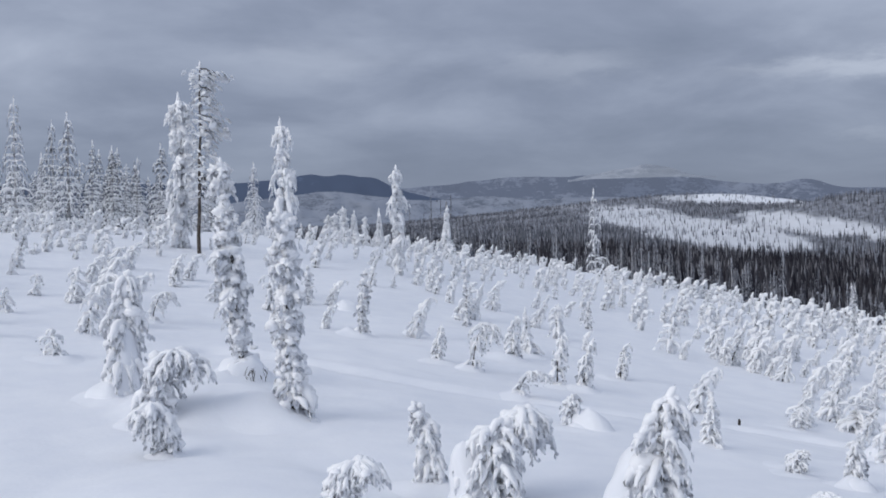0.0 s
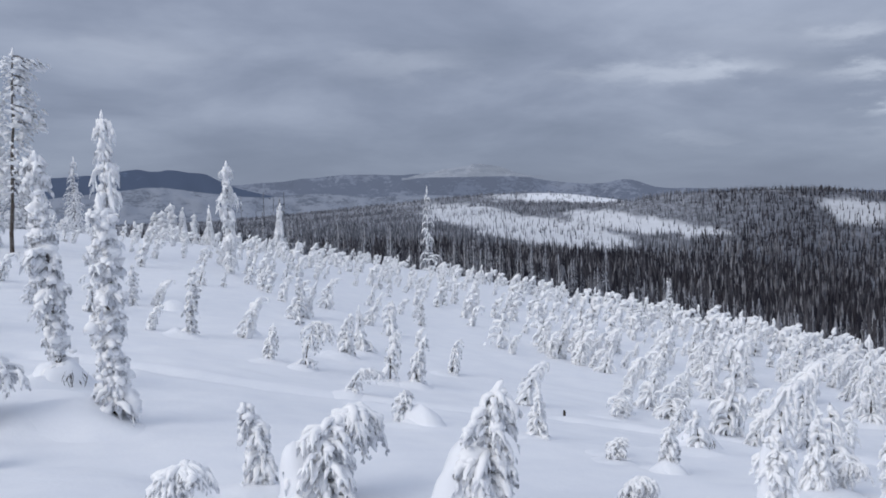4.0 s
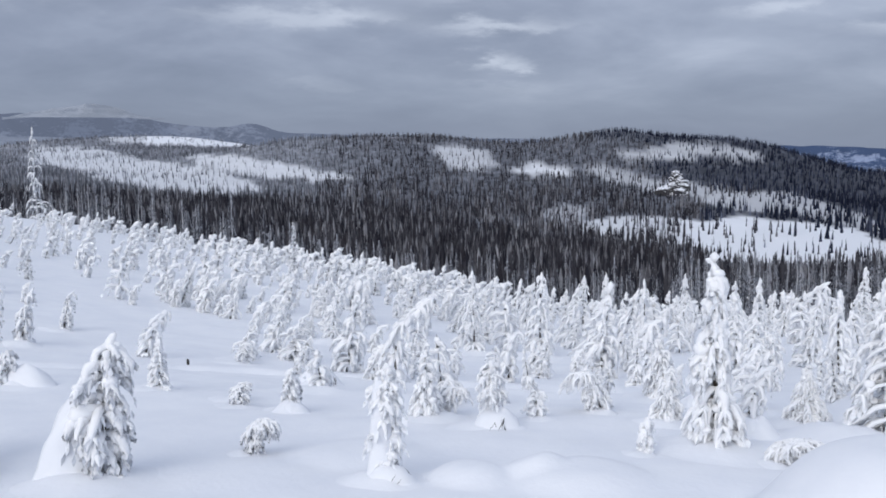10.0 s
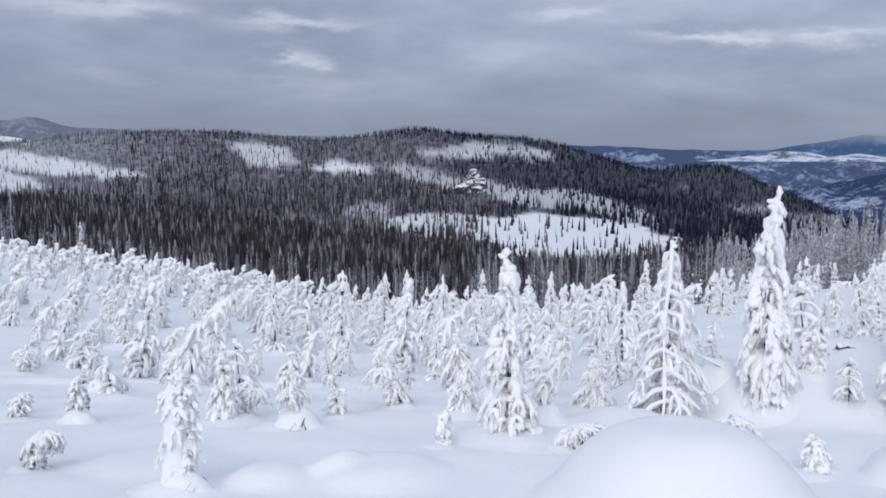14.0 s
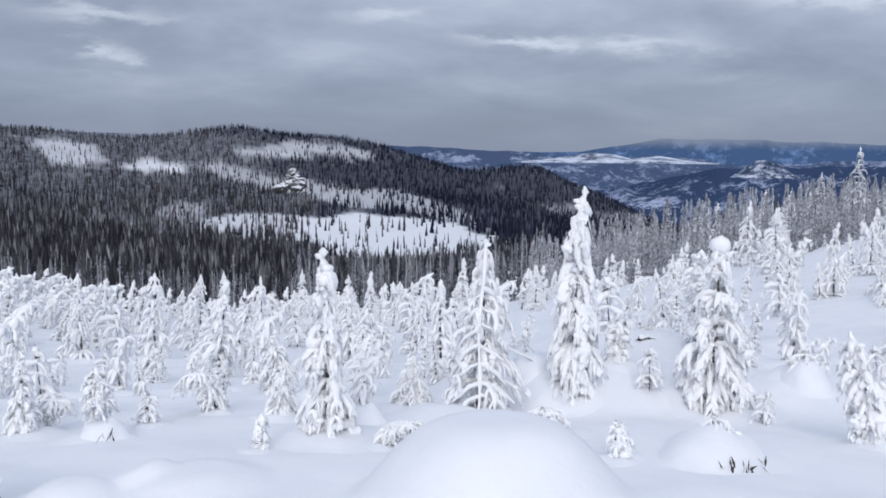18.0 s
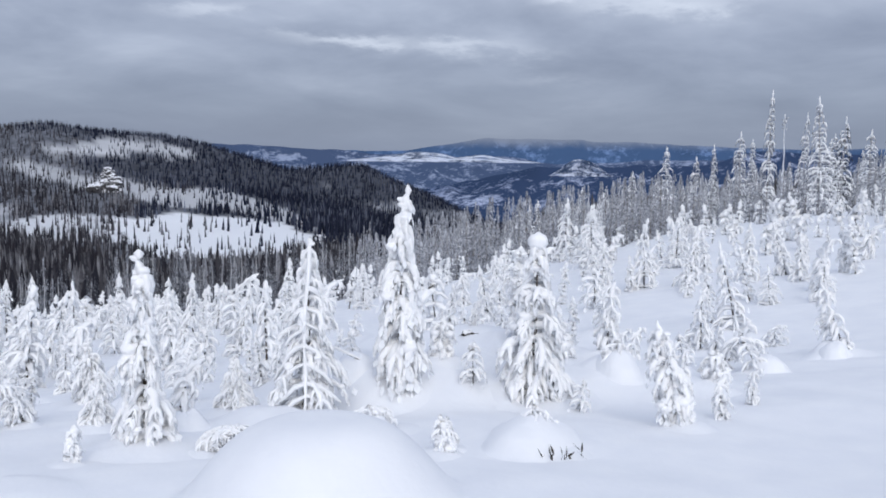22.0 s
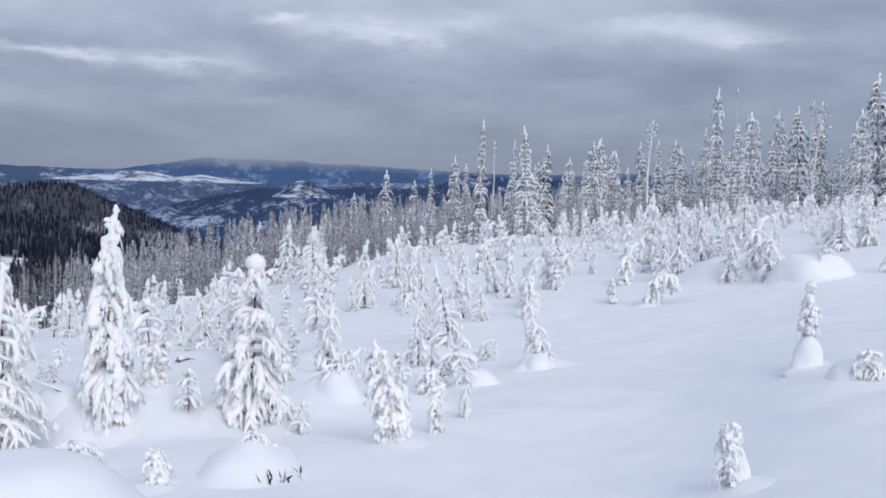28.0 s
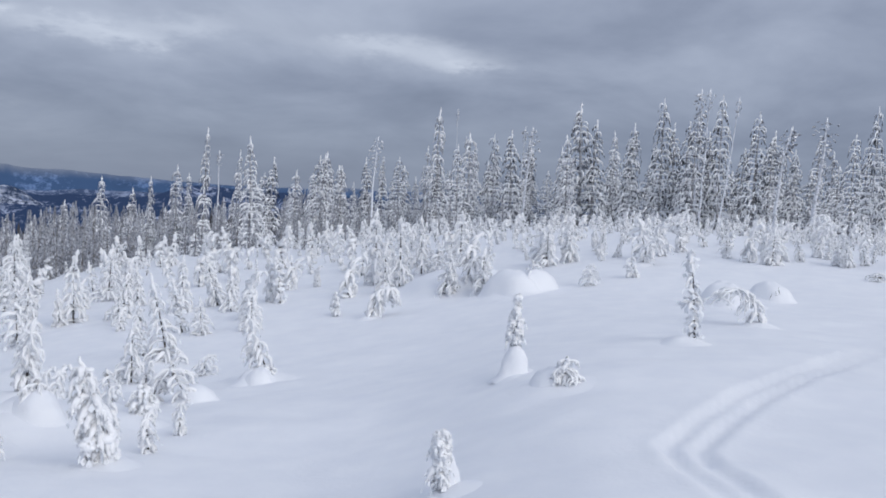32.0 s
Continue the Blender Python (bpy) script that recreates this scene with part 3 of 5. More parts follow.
# ---- trees ----
class Soup:
    """Gathers tubes into one mesh of quads."""

    def __init__(self):
        self.v, self.f, self.n = [], [], 0

    def add(self, v, f):
        self.v.append(v), self.f.append(f + self.n)
        self.n += len(v)

    def tube(self, path, radii, sides, rng=None, rough=0.0, squash=1.0):
        path, radii = np.asarray(path, float), np.asarray(radii, float)
        t = np.gradient(path, axis=0)
        t /= np.linalg.norm(t, axis=1)[:, None] + 1e-9
        side = np.cross(t, (0.13, 0.21, 1.0))
        side /= np.linalg.norm(side, axis=1)[:, None] + 1e-9
        other = np.cross(side, t)
        a = np.arange(sides) * 2 * np.pi / sides
        rad = np.repeat(radii[:, None], sides, 1)
        if rng is not None and rough:
            rad = rad * (1 + rough * (rng.rand(*rad.shape) * 2 - 1))
        v = path[:, None] + rad[..., None] * (np.cos(a)[None, :, None] * side[:, None] + squash * np.sin(a)[None, :, None] * other[:, None])
        self.add(v.reshape(-1, 3), grid_faces(len(path), sides, True))

    def blob(self, centre, radius, rng, squash=.8, rough=.14, sides=8, rings=6):
        u = np.linspace(-1, 1, rings)
        rr = np.sqrt(np.clip(1 - u**2, .02, 1))
        path = np.array(centre)[None] + np.stack([0 * u, 0 * u, u * radius * squash], -1)
        self.tube(path, rr * radius, sides, rng, rough)

    def leaf(self, base, tip, width, rng):
        """A small two-sided spray of needles."""
        d = tip - base
        s = np.cross(d, rng.randn(3))
        s *= width / (np.linalg.norm(s) + 1e-9)
        m = base + d * .55
        self.add(np.array([base, m + s, tip, m - s]), np.array([[0, 1, 2, 3]]))

    def mesh(self, name, mat, smooth=True):
        return fast_mesh(name, np.concatenate(self.v), np.concatenate(self.f), mat, smooth)


CLOAK = {
    # levels of boughs (near, middle, far), snow thickness, least and added droop, share of boughs with snow
    "fir": ((16, 12, 6), .0225, .055, .11, .97), "ball": ((15, 10, 6), .0245, .055, .11, .97), "bent": ((11, 8, 5), .032, .10, .12, .95),
    "stub": ((7, 5, 4), .044, .12, .12, .95), "bow": ((12, 9, 6), .031, .16, .16, .95), "tall": ((30, 23, 15), .0072, .030, .045, .80),
}


def cloaked_fir(rng, h, w, kind, lod, lean, hook, load):
    """A conifer whose boughs hang close round it under a cloak of snow; arguments as for conifer(). A bow bends over to the ground, hook metres aside."""
    trunk, crown, snow = Soup(), Soup(), Soup()
    u = np.linspace(0, 1, 10)
    wob = .012 * h * np.cumsum(rng.randn(10, 2), 0) * .35
    if kind == "bow":
        axis = np.stack([hook * u ** 1.1, .06 * abs(hook) * np.sin(3 * u + rng.rand() * 3), h * np.sin(np.pi * (.04 + .78 * u)) * (1 - .1 * u) - .03], -1)
    else:
        bow = hook * np.clip((u - .45) / .55, 0, 1) ** 2
        sag = abs(hook) * .6 * np.clip((u - .6) / .4, 0, 1) ** 2
        axis = np.stack([lean * u + bow + wob[:, 0], wob[:, 1], h * u - sag], -1)
    axis[0] = (0, 0, -.05 * h)
    at = lambda s: np.array([np.interp(s, u, axis[:, i]) for i in range(3)])
    trunk.tube(axis, np.linspace(.014 * h + .004, .003, 10), 5 if lod > 0 else 3)
    counts, thick, hang, hang_more, covered = CLOAK[kind]
    levels, share, n = counts[1 - lod], (1.0, .8, .6)[1 - lod], (5, 4, 3)[1 - lod]
    fat = load * h * thick * (1.6 / max(h, .6)) ** .3 * ((1.0, 1.15, 1.35) if kind == "tall" else (1.0, 1.12, 2.0))[1 - lod]
    full = rng.uniform(.62, .85) if kind == "tall" else rng.uniform(.8, 1.05)
    ph = rng.rand(2) * 6.28
    waist = rng.uniform(14, 22)
    q = np.linspace(0, 1, n)
    if kind in ("bow", "bent", "stub"):
        outline = lambda s: .55 + .5 * math.sin(math.pi * (.1 + .85 * s)) - (0.0 if kind == "bow" else .5 * s)
    else:
        outline = lambda s: max(1 - s, 0) ** full * 1.08 + (.12 if kind == "ball" else .035)
    reach = lambda s, a: .45 * w * outline(s) * (1 + .14 * math.sin(waist * s + ph[0]) + .13 * math.sin(2 * a + 5 * s + ph[1]))
    for i in range(levels):
        s = .05 + .89 * (i + .9 * rng.rand()) / levels
        nb = max(3, int(round(share * (9.5 - 6 * s))))
        turn = rng.rand() * 6.28
        for j in range(nb):
            if rng.rand() < .10:
                continue
            a = turn + 6.283 * (j + .35 * rng.randn()) / nb
            drop = h * (hang + hang_more * (1 - s)) * rng.uniform(.6, 1.35)
            drop = max(min(drop, at(s)[2] - .012 * h), .01 * h)
            R = reach(s if kind == "bow" else max(s - drop / h, .012), a) * rng.uniform(.72, 1.16)
            out, side = np.array([math.cos(a), math.sin(a), 0]), np.array([-math.sin(a), math.cos(a), 0])
            path = at(s) + out * (R * (1 - (1 - q) ** 1.7))[:, None] + side * (rng.randn() * .12 * R * q ** 2)[:, None]
            path[:, 2] += .018 * h * np.sin(np.pi * q) - drop * q ** 1.7
            path[1:] += rng.randn(n - 1, 3) * .022 * R
            r = fat * rng.uniform(.65, 1.3) * (.72 + .45 * (1 - s))
            prof = np.interp(q, [0, .2, .5, .8, 1], [.7, .95, 1.05, .8, .22]) * rng.uniform(.75, 1.25, n)
            if lod > 0:
                crown.tube(path - np.array([0, 0, .5 * r]), r * np.linspace(.5, .2, n), 3)
            for k in range(1, n):
                for _ in range(2 if lod > 0 and k > 1 else 1):
                    b = path[k] + rng.randn(3) * r * .5 - np.array([0, 0, .2 * r])
                    end = b + np.array([out[0] * .25, out[1] * .25, -1.0]) * (.030 * h + 1.2 * r) * rng.uniform(.6, 1.3) + rng.randn(3) * .3 * r
                    crown.leaf(b, end, max(r, .010 * h if kind == "tall" else 0.0) * rng.uniform(.45, .9), rng)
            if rng.rand() < covered:
                snow.tube(path + out * (.25 * r) + np.array([0, 0, .40 * r]), r * prof, 6 if lod > 0 else 4 if lod == 0 else 3, rng, .25, .85)
            if lod >= 0:
                for k in range(1, n - 1):
                    for sgn in (-1, 1):
                        if rng.rand() < (.25 if lod > 0 else .9 if kind == "tall" else .7):
                            continue
                        l2 = R * (.50 - .05 * k) * rng.uniform(.6, 1.25)
                        aa = a + sgn * rng.uniform(.6, 1.1)
                        qs = np.linspace(0, 1, 3)
                        p2 = path[k] + np.array([math.cos(aa), math.sin(aa), 0]) * (l2 * qs * (1 - .3 * qs))[:, None]
                        p2[:, 2] -= l2 * rng.uniform(.55, 1.15) * qs ** 1.4
                        r2 = r * rng.uniform(.45, .82)
                        snow.tube(p2 + np.array([0, 0, .35 * r2]), r2 * np.interp(qs, [0, .5, 1], [.8, 1.0, .25]) * rng.uniform(.8, 1.2, len(qs)), 5 if lod > 0 else 3, rng, .18, .85)
                        crown.leaf(p2[1], p2[-1] + np.array([0, 0, -.9 * r - .012 * h]), r * .55, rng)
            if lod > 0 and rng.rand() < {"bent": .3, "bow": .3, "stub": .35}.get(kind, .16):
                k = rng.randint(1, n - 1)
                snow.blob(path[k] + np.array([0, 0, r * .7]), r * rng.uniform(1.3, 2.0), rng, rng.uniform(.6, .8), .12, 9, 7)
    # bare inner twigs that show through the gaps
    for _ in range(70 if lod > 0 else 14):
        s, a = rng.uniform(.06, .8), rng.rand() * 6.283
        b = at(s) + np.array([math.cos(a), math.sin(a), 0]) * reach(s, a) * rng.uniform(.1, .6)
        crown.leaf(b, b + np.array([.03 * h * math.cos(a), .03 * h * math.sin(a), -.06 * h]), .010 * h, rng)
    # snow on the leader, in knobs
    m = 15 if lod > 0 else 7
    ss = np.linspace(.90 if kind == "tall" else .30 if kind == "bow" else .5 if kind == "bent" else .74, 1.0, m)
    knob = fat * np.linspace(1.25, .85, m) * (1 + .42 * np.sin(np.arange(m) * (1.5 if lod > 0 else 2.4) + ph[0])) * rng.uniform(.8, 1.2, m)
    if kind == "ball":
        knob = knob * 1.45
    knob[0], knob[-1] = .4 * fat, .25 * fat
    snow.tube(np.array([at(s) for s in ss]) + rng.randn(m, 3) * .2 * fat, knob, 8 if lod > 0 else 4, rng, .12)
    if lod > 0 and kind in ("fir", "ball"):
        for _ in range(rng.randint(1, 4)):
            a, k = rng.rand() * 6.28, at(rng.uniform(.84, .97))
            o = np.array([math.cos(a), math.sin(a), .25]) * fat * rng.uniform(1.5, 2.6)
            snow.tube([k, k + o * .6, k + o], fat * np.array([.7, .75, .3]), 6, rng, .15)
    if kind == "ball":
        snow.blob(at(.945), .058 * h, rng, .85, .08, 12, 9)
    return trunk, crown, snow


def conifer(rng, h, w, kind="fir", lod=1, lean=0.0, hook=0.0, load=1.0):
    """Trunk, needle crown and snow load of one conifer, h high and w wide. lean and hook: metres that the top stands off or hangs over, along x."""
    if kind != "col":
        return cloaked_fir(rng, h, w, kind, lod, lean, hook, load)
    trunk, crown, snow = Soup(), Soup(), Soup()
    u = np.linspace(0, 1, 12)
    bow = hook * np.clip((u - .45) / .55, 0, 1) ** 2
    sag = abs(hook) * .55 * np.clip((u - .6) / .4, 0, 1) ** 2
    wob = .02 * h * np.cumsum(rng.randn(12, 2), 0) * .3
    axis = np.stack([lean * u + bow + wob[:, 0], wob[:, 1], h * u - sag], -1)
    axis[0] = (0, 0, -.05 * h)
    at = lambda s: np.array([np.interp(s, u, axis[:, i]) for i in range(3)])
    trunk.tube(axis, np.linspace(.014 * h + .005, .004, 12), 5 if lod > 0 else 3)
    levels, nb, thick, hang = ((17, 5, .030, .9), (13, 4, .036, .9), (9, 3, .045, .9))[1 - lod]
    fat = load * h * thick * (1.3 / max(h, .4)) ** .35
    for i in range(levels):
        s = .01 + .95 * (i + .8 * rng.rand()) / levels
        reach = .60 * w * rng.uniform(.4, 1.1) * (1 - .5 * s ** 3)
        turn = rng.rand() * 6.28
        for j in range(nb):
            if rng.rand() < .10:
                continue
            a = turn + 6.283 * j / nb + rng.randn() * .35
            L = reach * rng.uniform(.55, 1.25)
            out = np.array([math.cos(a), math.sin(a), 0])
            droop = hang * rng.uniform(.25, 1.25) * (1.2 - .5 * s)
            p0 = at(s)
            q = np.linspace(0, 1, 6 if lod > 0 else 4 if lod == 0 else 3)
            path = p0 + out * (L * q * (1 - .25 * q))[:, None]
            path[:, 2] += L * (.20 * q - droop * q ** 1.9)
            path[1:] += rng.randn(len(q) - 1, 3) * .035 * L
            if lod > 0:
                crown.tube(path[:-1], fat * np.linspace(.5, .2, len(q) - 1), 3)
            for k in range(5 if lod > 0 else 3 if lod == 0 else 1):
                b = path[min(1 + k, len(q) - 1)] + rng.randn(3) * fat * .4
                tip = b + np.array([out[0] * .12 * L, out[1] * .12 * L, -.26 * L - 1.1 * fat]) + rng.randn(3) * .10 * L
                crown.leaf(b, tip, fat * rng.uniform(.4, .8) * (1 if lod > 0 else 1.5), rng)
            if rng.rand() < .93:
                r = fat * (.6 + .8 * rng.rand() ** 2)
                prof = np.interp(q, [0, .15, .45, .8, 1], [.35, .8, 1.0, .8, .15]) * rng.uniform(.45, 1.5, len(q))
                snow.tube(path + np.array([0, 0, r * .55]), r * prof, 6 if lod > 0 else 3, rng, .38, .9)
                if lod > 0 and rng.rand() < .34:
                    k = rng.randint(1, len(q) - 1)
                    snow.blob(path[k] + np.array([0, 0, r * .6]) + rng.randn(3) * .3 * r, r * rng.uniform(1.1, 1.7), rng, rng.uniform(.6, .85), .2, 7, 5)
            if lod > 0:
                for sgn in (-1, 1):
                    for k, qq in ((1, .30), (2, .32), (3, .30), (4, .22)):
                        if rng.rand() < .2:
                            continue
                        aa = a + sgn * rng.uniform(.5, 1.2)
                        l2 = L * qq * rng.uniform(.6, 1.35)
                        qs = np.linspace(0, 1, 3)
                        p2 = path[k] + rng.randn(3) * .3 * fat + np.array([math.cos(aa), math.sin(aa), 0]) * (l2 * qs)[:, None]
                        p2[:, 2] += l2 * (.04 * qs - rng.uniform(.3, 1.2) * qs ** 2)
                        crown.leaf(p2[1], p2[2] + np.array([0, 0, -.25 * l2 - fat * .7]), fat * .5, rng)
                        if rng.rand() < .85:
                            r2 = fat * rng.uniform(.4, .85)
                            snow.tube(p2 + np.array([0, 0, fat * .3]), r2 * np.array([.8, 1.0, .45]) * rng.uniform(.75, 1.25, 3), 5, rng, .28, .9)
    # snow on the leader, in knobs
    n = 9 if lod > 0 else 5
    tip = np.linspace(.76, 1.0, n)
    pts = np.array([at(s) for s in tip])
    lump = fat * np.linspace(1.0, .6, n) * rng.uniform(.55, 1.35, n) * 1.2
    lump[-1] = .2 * fat
    snow.tube(pts + np.array([0, 0, .1 * fat]), lump, 7 if lod > 0 else 4, rng, .15)
    if lod > 0:
        for _ in range(11):
            s = .1 + .8 * rng.rand()
            r = fat * rng.uniform(.9, 1.9)
            snow.blob(at(s) + rng.randn(3) * np.array([.10 * w, .10 * w, .03 * h]) + np.array([0, 0, fat * .3]), r, rng, rng.uniform(.55, .85), .2, 8, 6)
    return trunk, crown, snow


def mound(rng, h, w, rough=.10, rings=14, sides=22, steep=2.0):
    """A heap of drifted snow, about w across, that runs out into the ground. steep: 2 for a soft drift, 3 and more for a full round lump."""
    soup = Soup()
    a = np.arange(sides) * 2 * np.pi / sides
    wob = 1 + rough * np.sin(a + rng.rand() * 6) + rough * .7 * np.sin(2 * a + rng.rand() * 6) + rough * .5 * np.sin(3 * a + rng.rand() * 6)
    top = rng.uniform(-.12, .12, 2) * w
    seed, v = rng.randint(1000), []
    for k in range(rings):
        t = k / (rings - 1)
        rad = .5 * w * 1.9 * t * (wob + .06 * waves(np.cos(a), np.sin(a) + 2 * t, .9, seed + 1, 2))
        x, y = np.cos(a) * rad + top[0] * (1 - t), np.sin(a) * rad + top[1] * (1 - t)
        if steep > 2:
            bell = .8 * max(0.0, 1 - (t / .55) ** 2.2) ** .6 + .2 * math.exp(-(1.7 * t) ** 2)
        else:
            bell = (1 / (1 + (2.1 * t) ** 3.2) - .085) / .915
        z = h * bell * (1 + .16 * waves(x, y, .5 * w, seed, 2)) - (.012 + .03 * h) * t ** 2 - .02 * h
        v.append(np.stack([x, y, z + 0 * x], -1))
    soup.add(np.concatenate(v), grid_faces(rings, sides, True))
    return soup


def lie_on(soup, az, d, dx=0.0, dy=0.0):
    """Lets a mound follow the ground round the spot where it lies."""
    m = spot(az, d)
    for v in soup.v:
        v[:, 0] += dx
        v[:, 1] += dy
        p = v @ np.array(m.to_3x3()).T + np.array(m.translation)
        v[:, 2] += height(p[:, 0], p[:, 1]) - m.translation.z
    return soup


def tree_thing(name, label, category, group, soups, mats, names):
    top = tagged(new(name), label, category, group)
    for soup, mat, part_name in zip(soups, mats, names):
        if soup.n:
            ob = part(part_name, soup.mesh(part_name, mat), top)
            if part_name != "trunk":
                tagged(ob, kind="stuff")
    return top


def spot(az, d, sink=0.0, turn=0.0, size=1.0, tall=1.0):
    """The pose of a thing that stands on the ground at an azimuth and a distance; its own x points to the right as seen from the camera."""
    x, y = -d * math.sin(radians(az)), d * math.cos(radians(az))
    return Matrix.Translation((x, y, float(height(x, y)) - sink)) @ Matrix.Rotation(radians(az + turn), 4, "Z") @ Matrix.Diagonal((size, size, size * tall, 1))


LABELS = {
    "fir": "young fir with drooping branches thickly coated in snow",
    "col": "narrow young spruce plastered with heavy clumps of snow",
    "bent": "young spruce bowed over under a thick load of snow",
    "stub": "small stunted spruce half buried in deep snow",
    "arch": "slender sapling bent over in a bow under thick snow",
    "ball": "young fir with a round ball of snow on its tip",
}
COUNT = [100]


def sapling(kind, az, d, h, w, lean=0.0, hook=0.0, load=1.0, label="", ribs=0):
    COUNT[0] += 1
    rng = np.random.RandomState(COUNT[0])
    soups = conifer(rng, h, w, kind, 1 if d < 13.5 or (h > 1.5 and d < 18) else 0, lean, hook, load)
    if ribs:
        # a bare snowy stem and its ribs stand out before the boughs
        q = np.linspace(0, 1, 8)
        front = lambda v: np.array([lean * v + .02 * math.sin(9 * v), -.50 * w * (1 - v) - .02, h * v])
        soups[2].tube([front(.02 + .9 * v) for v in q], .019 * rng.uniform(.7, 1.4, 8), 7, rng, .25)
        for k in range(ribs):
            for sgn in (-1, 1):
                v = .14 + .64 * (k + .5 * rng.rand()) / ribs
                R = .52 * w * (1.02 - v) * rng.uniform(.8, 1.15)
                rib = [front(v) + np.array([sgn * R * u, .35 * R * u, .05 * R * u - rng.uniform(.7, 1.1) * R * u ** 1.5]) for u in (0, .35, .7, 1)]
                soups[2].tube(rib, np.array([.020, .024, .022, .008]) * rng.uniform(.6, 1.4), 6, rng, .2)
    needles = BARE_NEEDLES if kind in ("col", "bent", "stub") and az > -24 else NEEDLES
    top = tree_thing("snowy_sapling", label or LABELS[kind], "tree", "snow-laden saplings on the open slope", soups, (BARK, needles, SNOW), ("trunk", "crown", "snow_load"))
    if d < 26:
        drift = lie_on(mound(rng, min(rng.uniform(.05, .10) * h + .03, .20), w * rng.uniform(1.2, 1.9) + .15), az, d, rng.uniform(-.45, .15) * w, rng.uniform(-.3, .2) * w)
        part("snow_drift", drift.mesh("snow_drift", GROUND_SNOW), top)
    top.matrix_basis = spot(az, d, .02)
    return top


def snow_lump(az, d, h, w, hollow=0, label="smooth rounded lump of snow over a buried sapling"):
    """A sapling buried whole; hollow: dark twigs under its edge, which also stand in for the shade of the gap there."""
    COUNT[0] += 1
    rng = np.random.RandomState(COUNT[0])
    top = tagged(new("snow_mound"), label, "snow mound", "snow mounds on the open slope")
    part("snow_cap", lie_on(mound(rng, min(.75 * h, .5 * w), w * 1.05, .16, steep=3), az, d).mesh("snow_cap", GROUND_SNOW), top)
    if h > .3:
        part("snow_shoulder", lie_on(mound(rng, h * .42, w * 1.0, .16), az, d, rng.uniform(-.18, .18) * w, .12 * w).mesh("snow_shoulder", GROUND_SNOW), top)
    twigs = Soup()
    for _ in range(hollow * 3):
        side = rng.uniform(.0, .48)
        b = np.array([side * w, -.60 * w * math.sqrt(1 - (side / .62) ** 2), .05 + rng.uniform(.10, .40) * h])
        twigs.leaf(b, b + np.array([rng.randn() * .05, -.02 * rng.rand(), -rng.uniform(.10, .30) * h - .01]), .005 + .008 * rng.rand(), rng)
    if hollow:
        # dark bark colour on the twigs doubles as the hollow's shade
        tagged(part("branches", twigs.mesh("branches", BARK_DARK), top), kind="stuff")
    top.matrix_basis = spot(az, d, .02)
    return top


def arch(az, d, h, span, thick=1.0):
    """A sapling bent to the ground in a bow: base at the spot, tip span metres to the right (minus: left)."""
    COUNT[0] += 1
    rng = np.random.RandomState(COUNT[0])
    trunk, crown, snow = conifer(rng, h, .30 * abs(span) + .30 * h + .08, "bow", 1 if d < 15 else 0, 0.0, span, thick)
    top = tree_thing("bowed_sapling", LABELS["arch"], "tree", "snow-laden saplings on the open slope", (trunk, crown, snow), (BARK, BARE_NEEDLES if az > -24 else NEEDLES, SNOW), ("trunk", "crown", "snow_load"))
    part("snow_drift", lie_on(mound(rng, .10 * h + .03, .6 * abs(span) + .2), az, d, -.05, 0).mesh("snow_drift", GROUND_SNOW), top)
    top.matrix_basis = spot(az, d, .02)
    return top


def snow_pillar(az, d, h, w, lean=0.0):
    """Snow plastered upright against a sapling: steep sides and a rounded top, lean metres aside at the top."""
    COUNT[0] += 1
    rng = np.random.RandomState(COUNT[0])
    soup, rings, sides = Soup(), 18, 22
    a = np.arange(sides) * 2 * np.pi / sides
    seed, v = rng.randint(1000), []
    for k in range(rings):
        t = k / (rings - 1)
        r = .5 * w * (1.35 - .70 * t + .5 * (max(0.0, .3 - t) / .3) ** 2) * math.sqrt(max(0.0, 1 - max(0.0, (t - .62) / .38) ** 2.2))
        r = r * (1 + .20 * waves(np.cos(a) + 1.8 * t, np.sin(a) + .7 * t, 1.5, seed, 4)) + .002
        v.append(np.stack([r * np.cos(a) + lean * t ** 1.5, .8 * r * np.sin(a), h * t - .06 + 0 * a], -1))
    soup.add(np.concatenate(v), grid_faces(rings, sides, True))
    top = tagged(new("snow_mound"), "tall steep heap of snow plastered against a young tree", "snow mound", "snow mounds on the open slope")
    part("snow_cap", soup.mesh("snow_cap", GROUND_SNOW), top)
    part("snow_shoulder", lie_on(mound(rng, .12 * h, 1.5 * w, .14), az, d, -.1 * w, -.1 * w).mesh("snow_shoulder", GROUND_SNOW), top)
    top.matrix_basis = spot(az, d, .02)
    return top


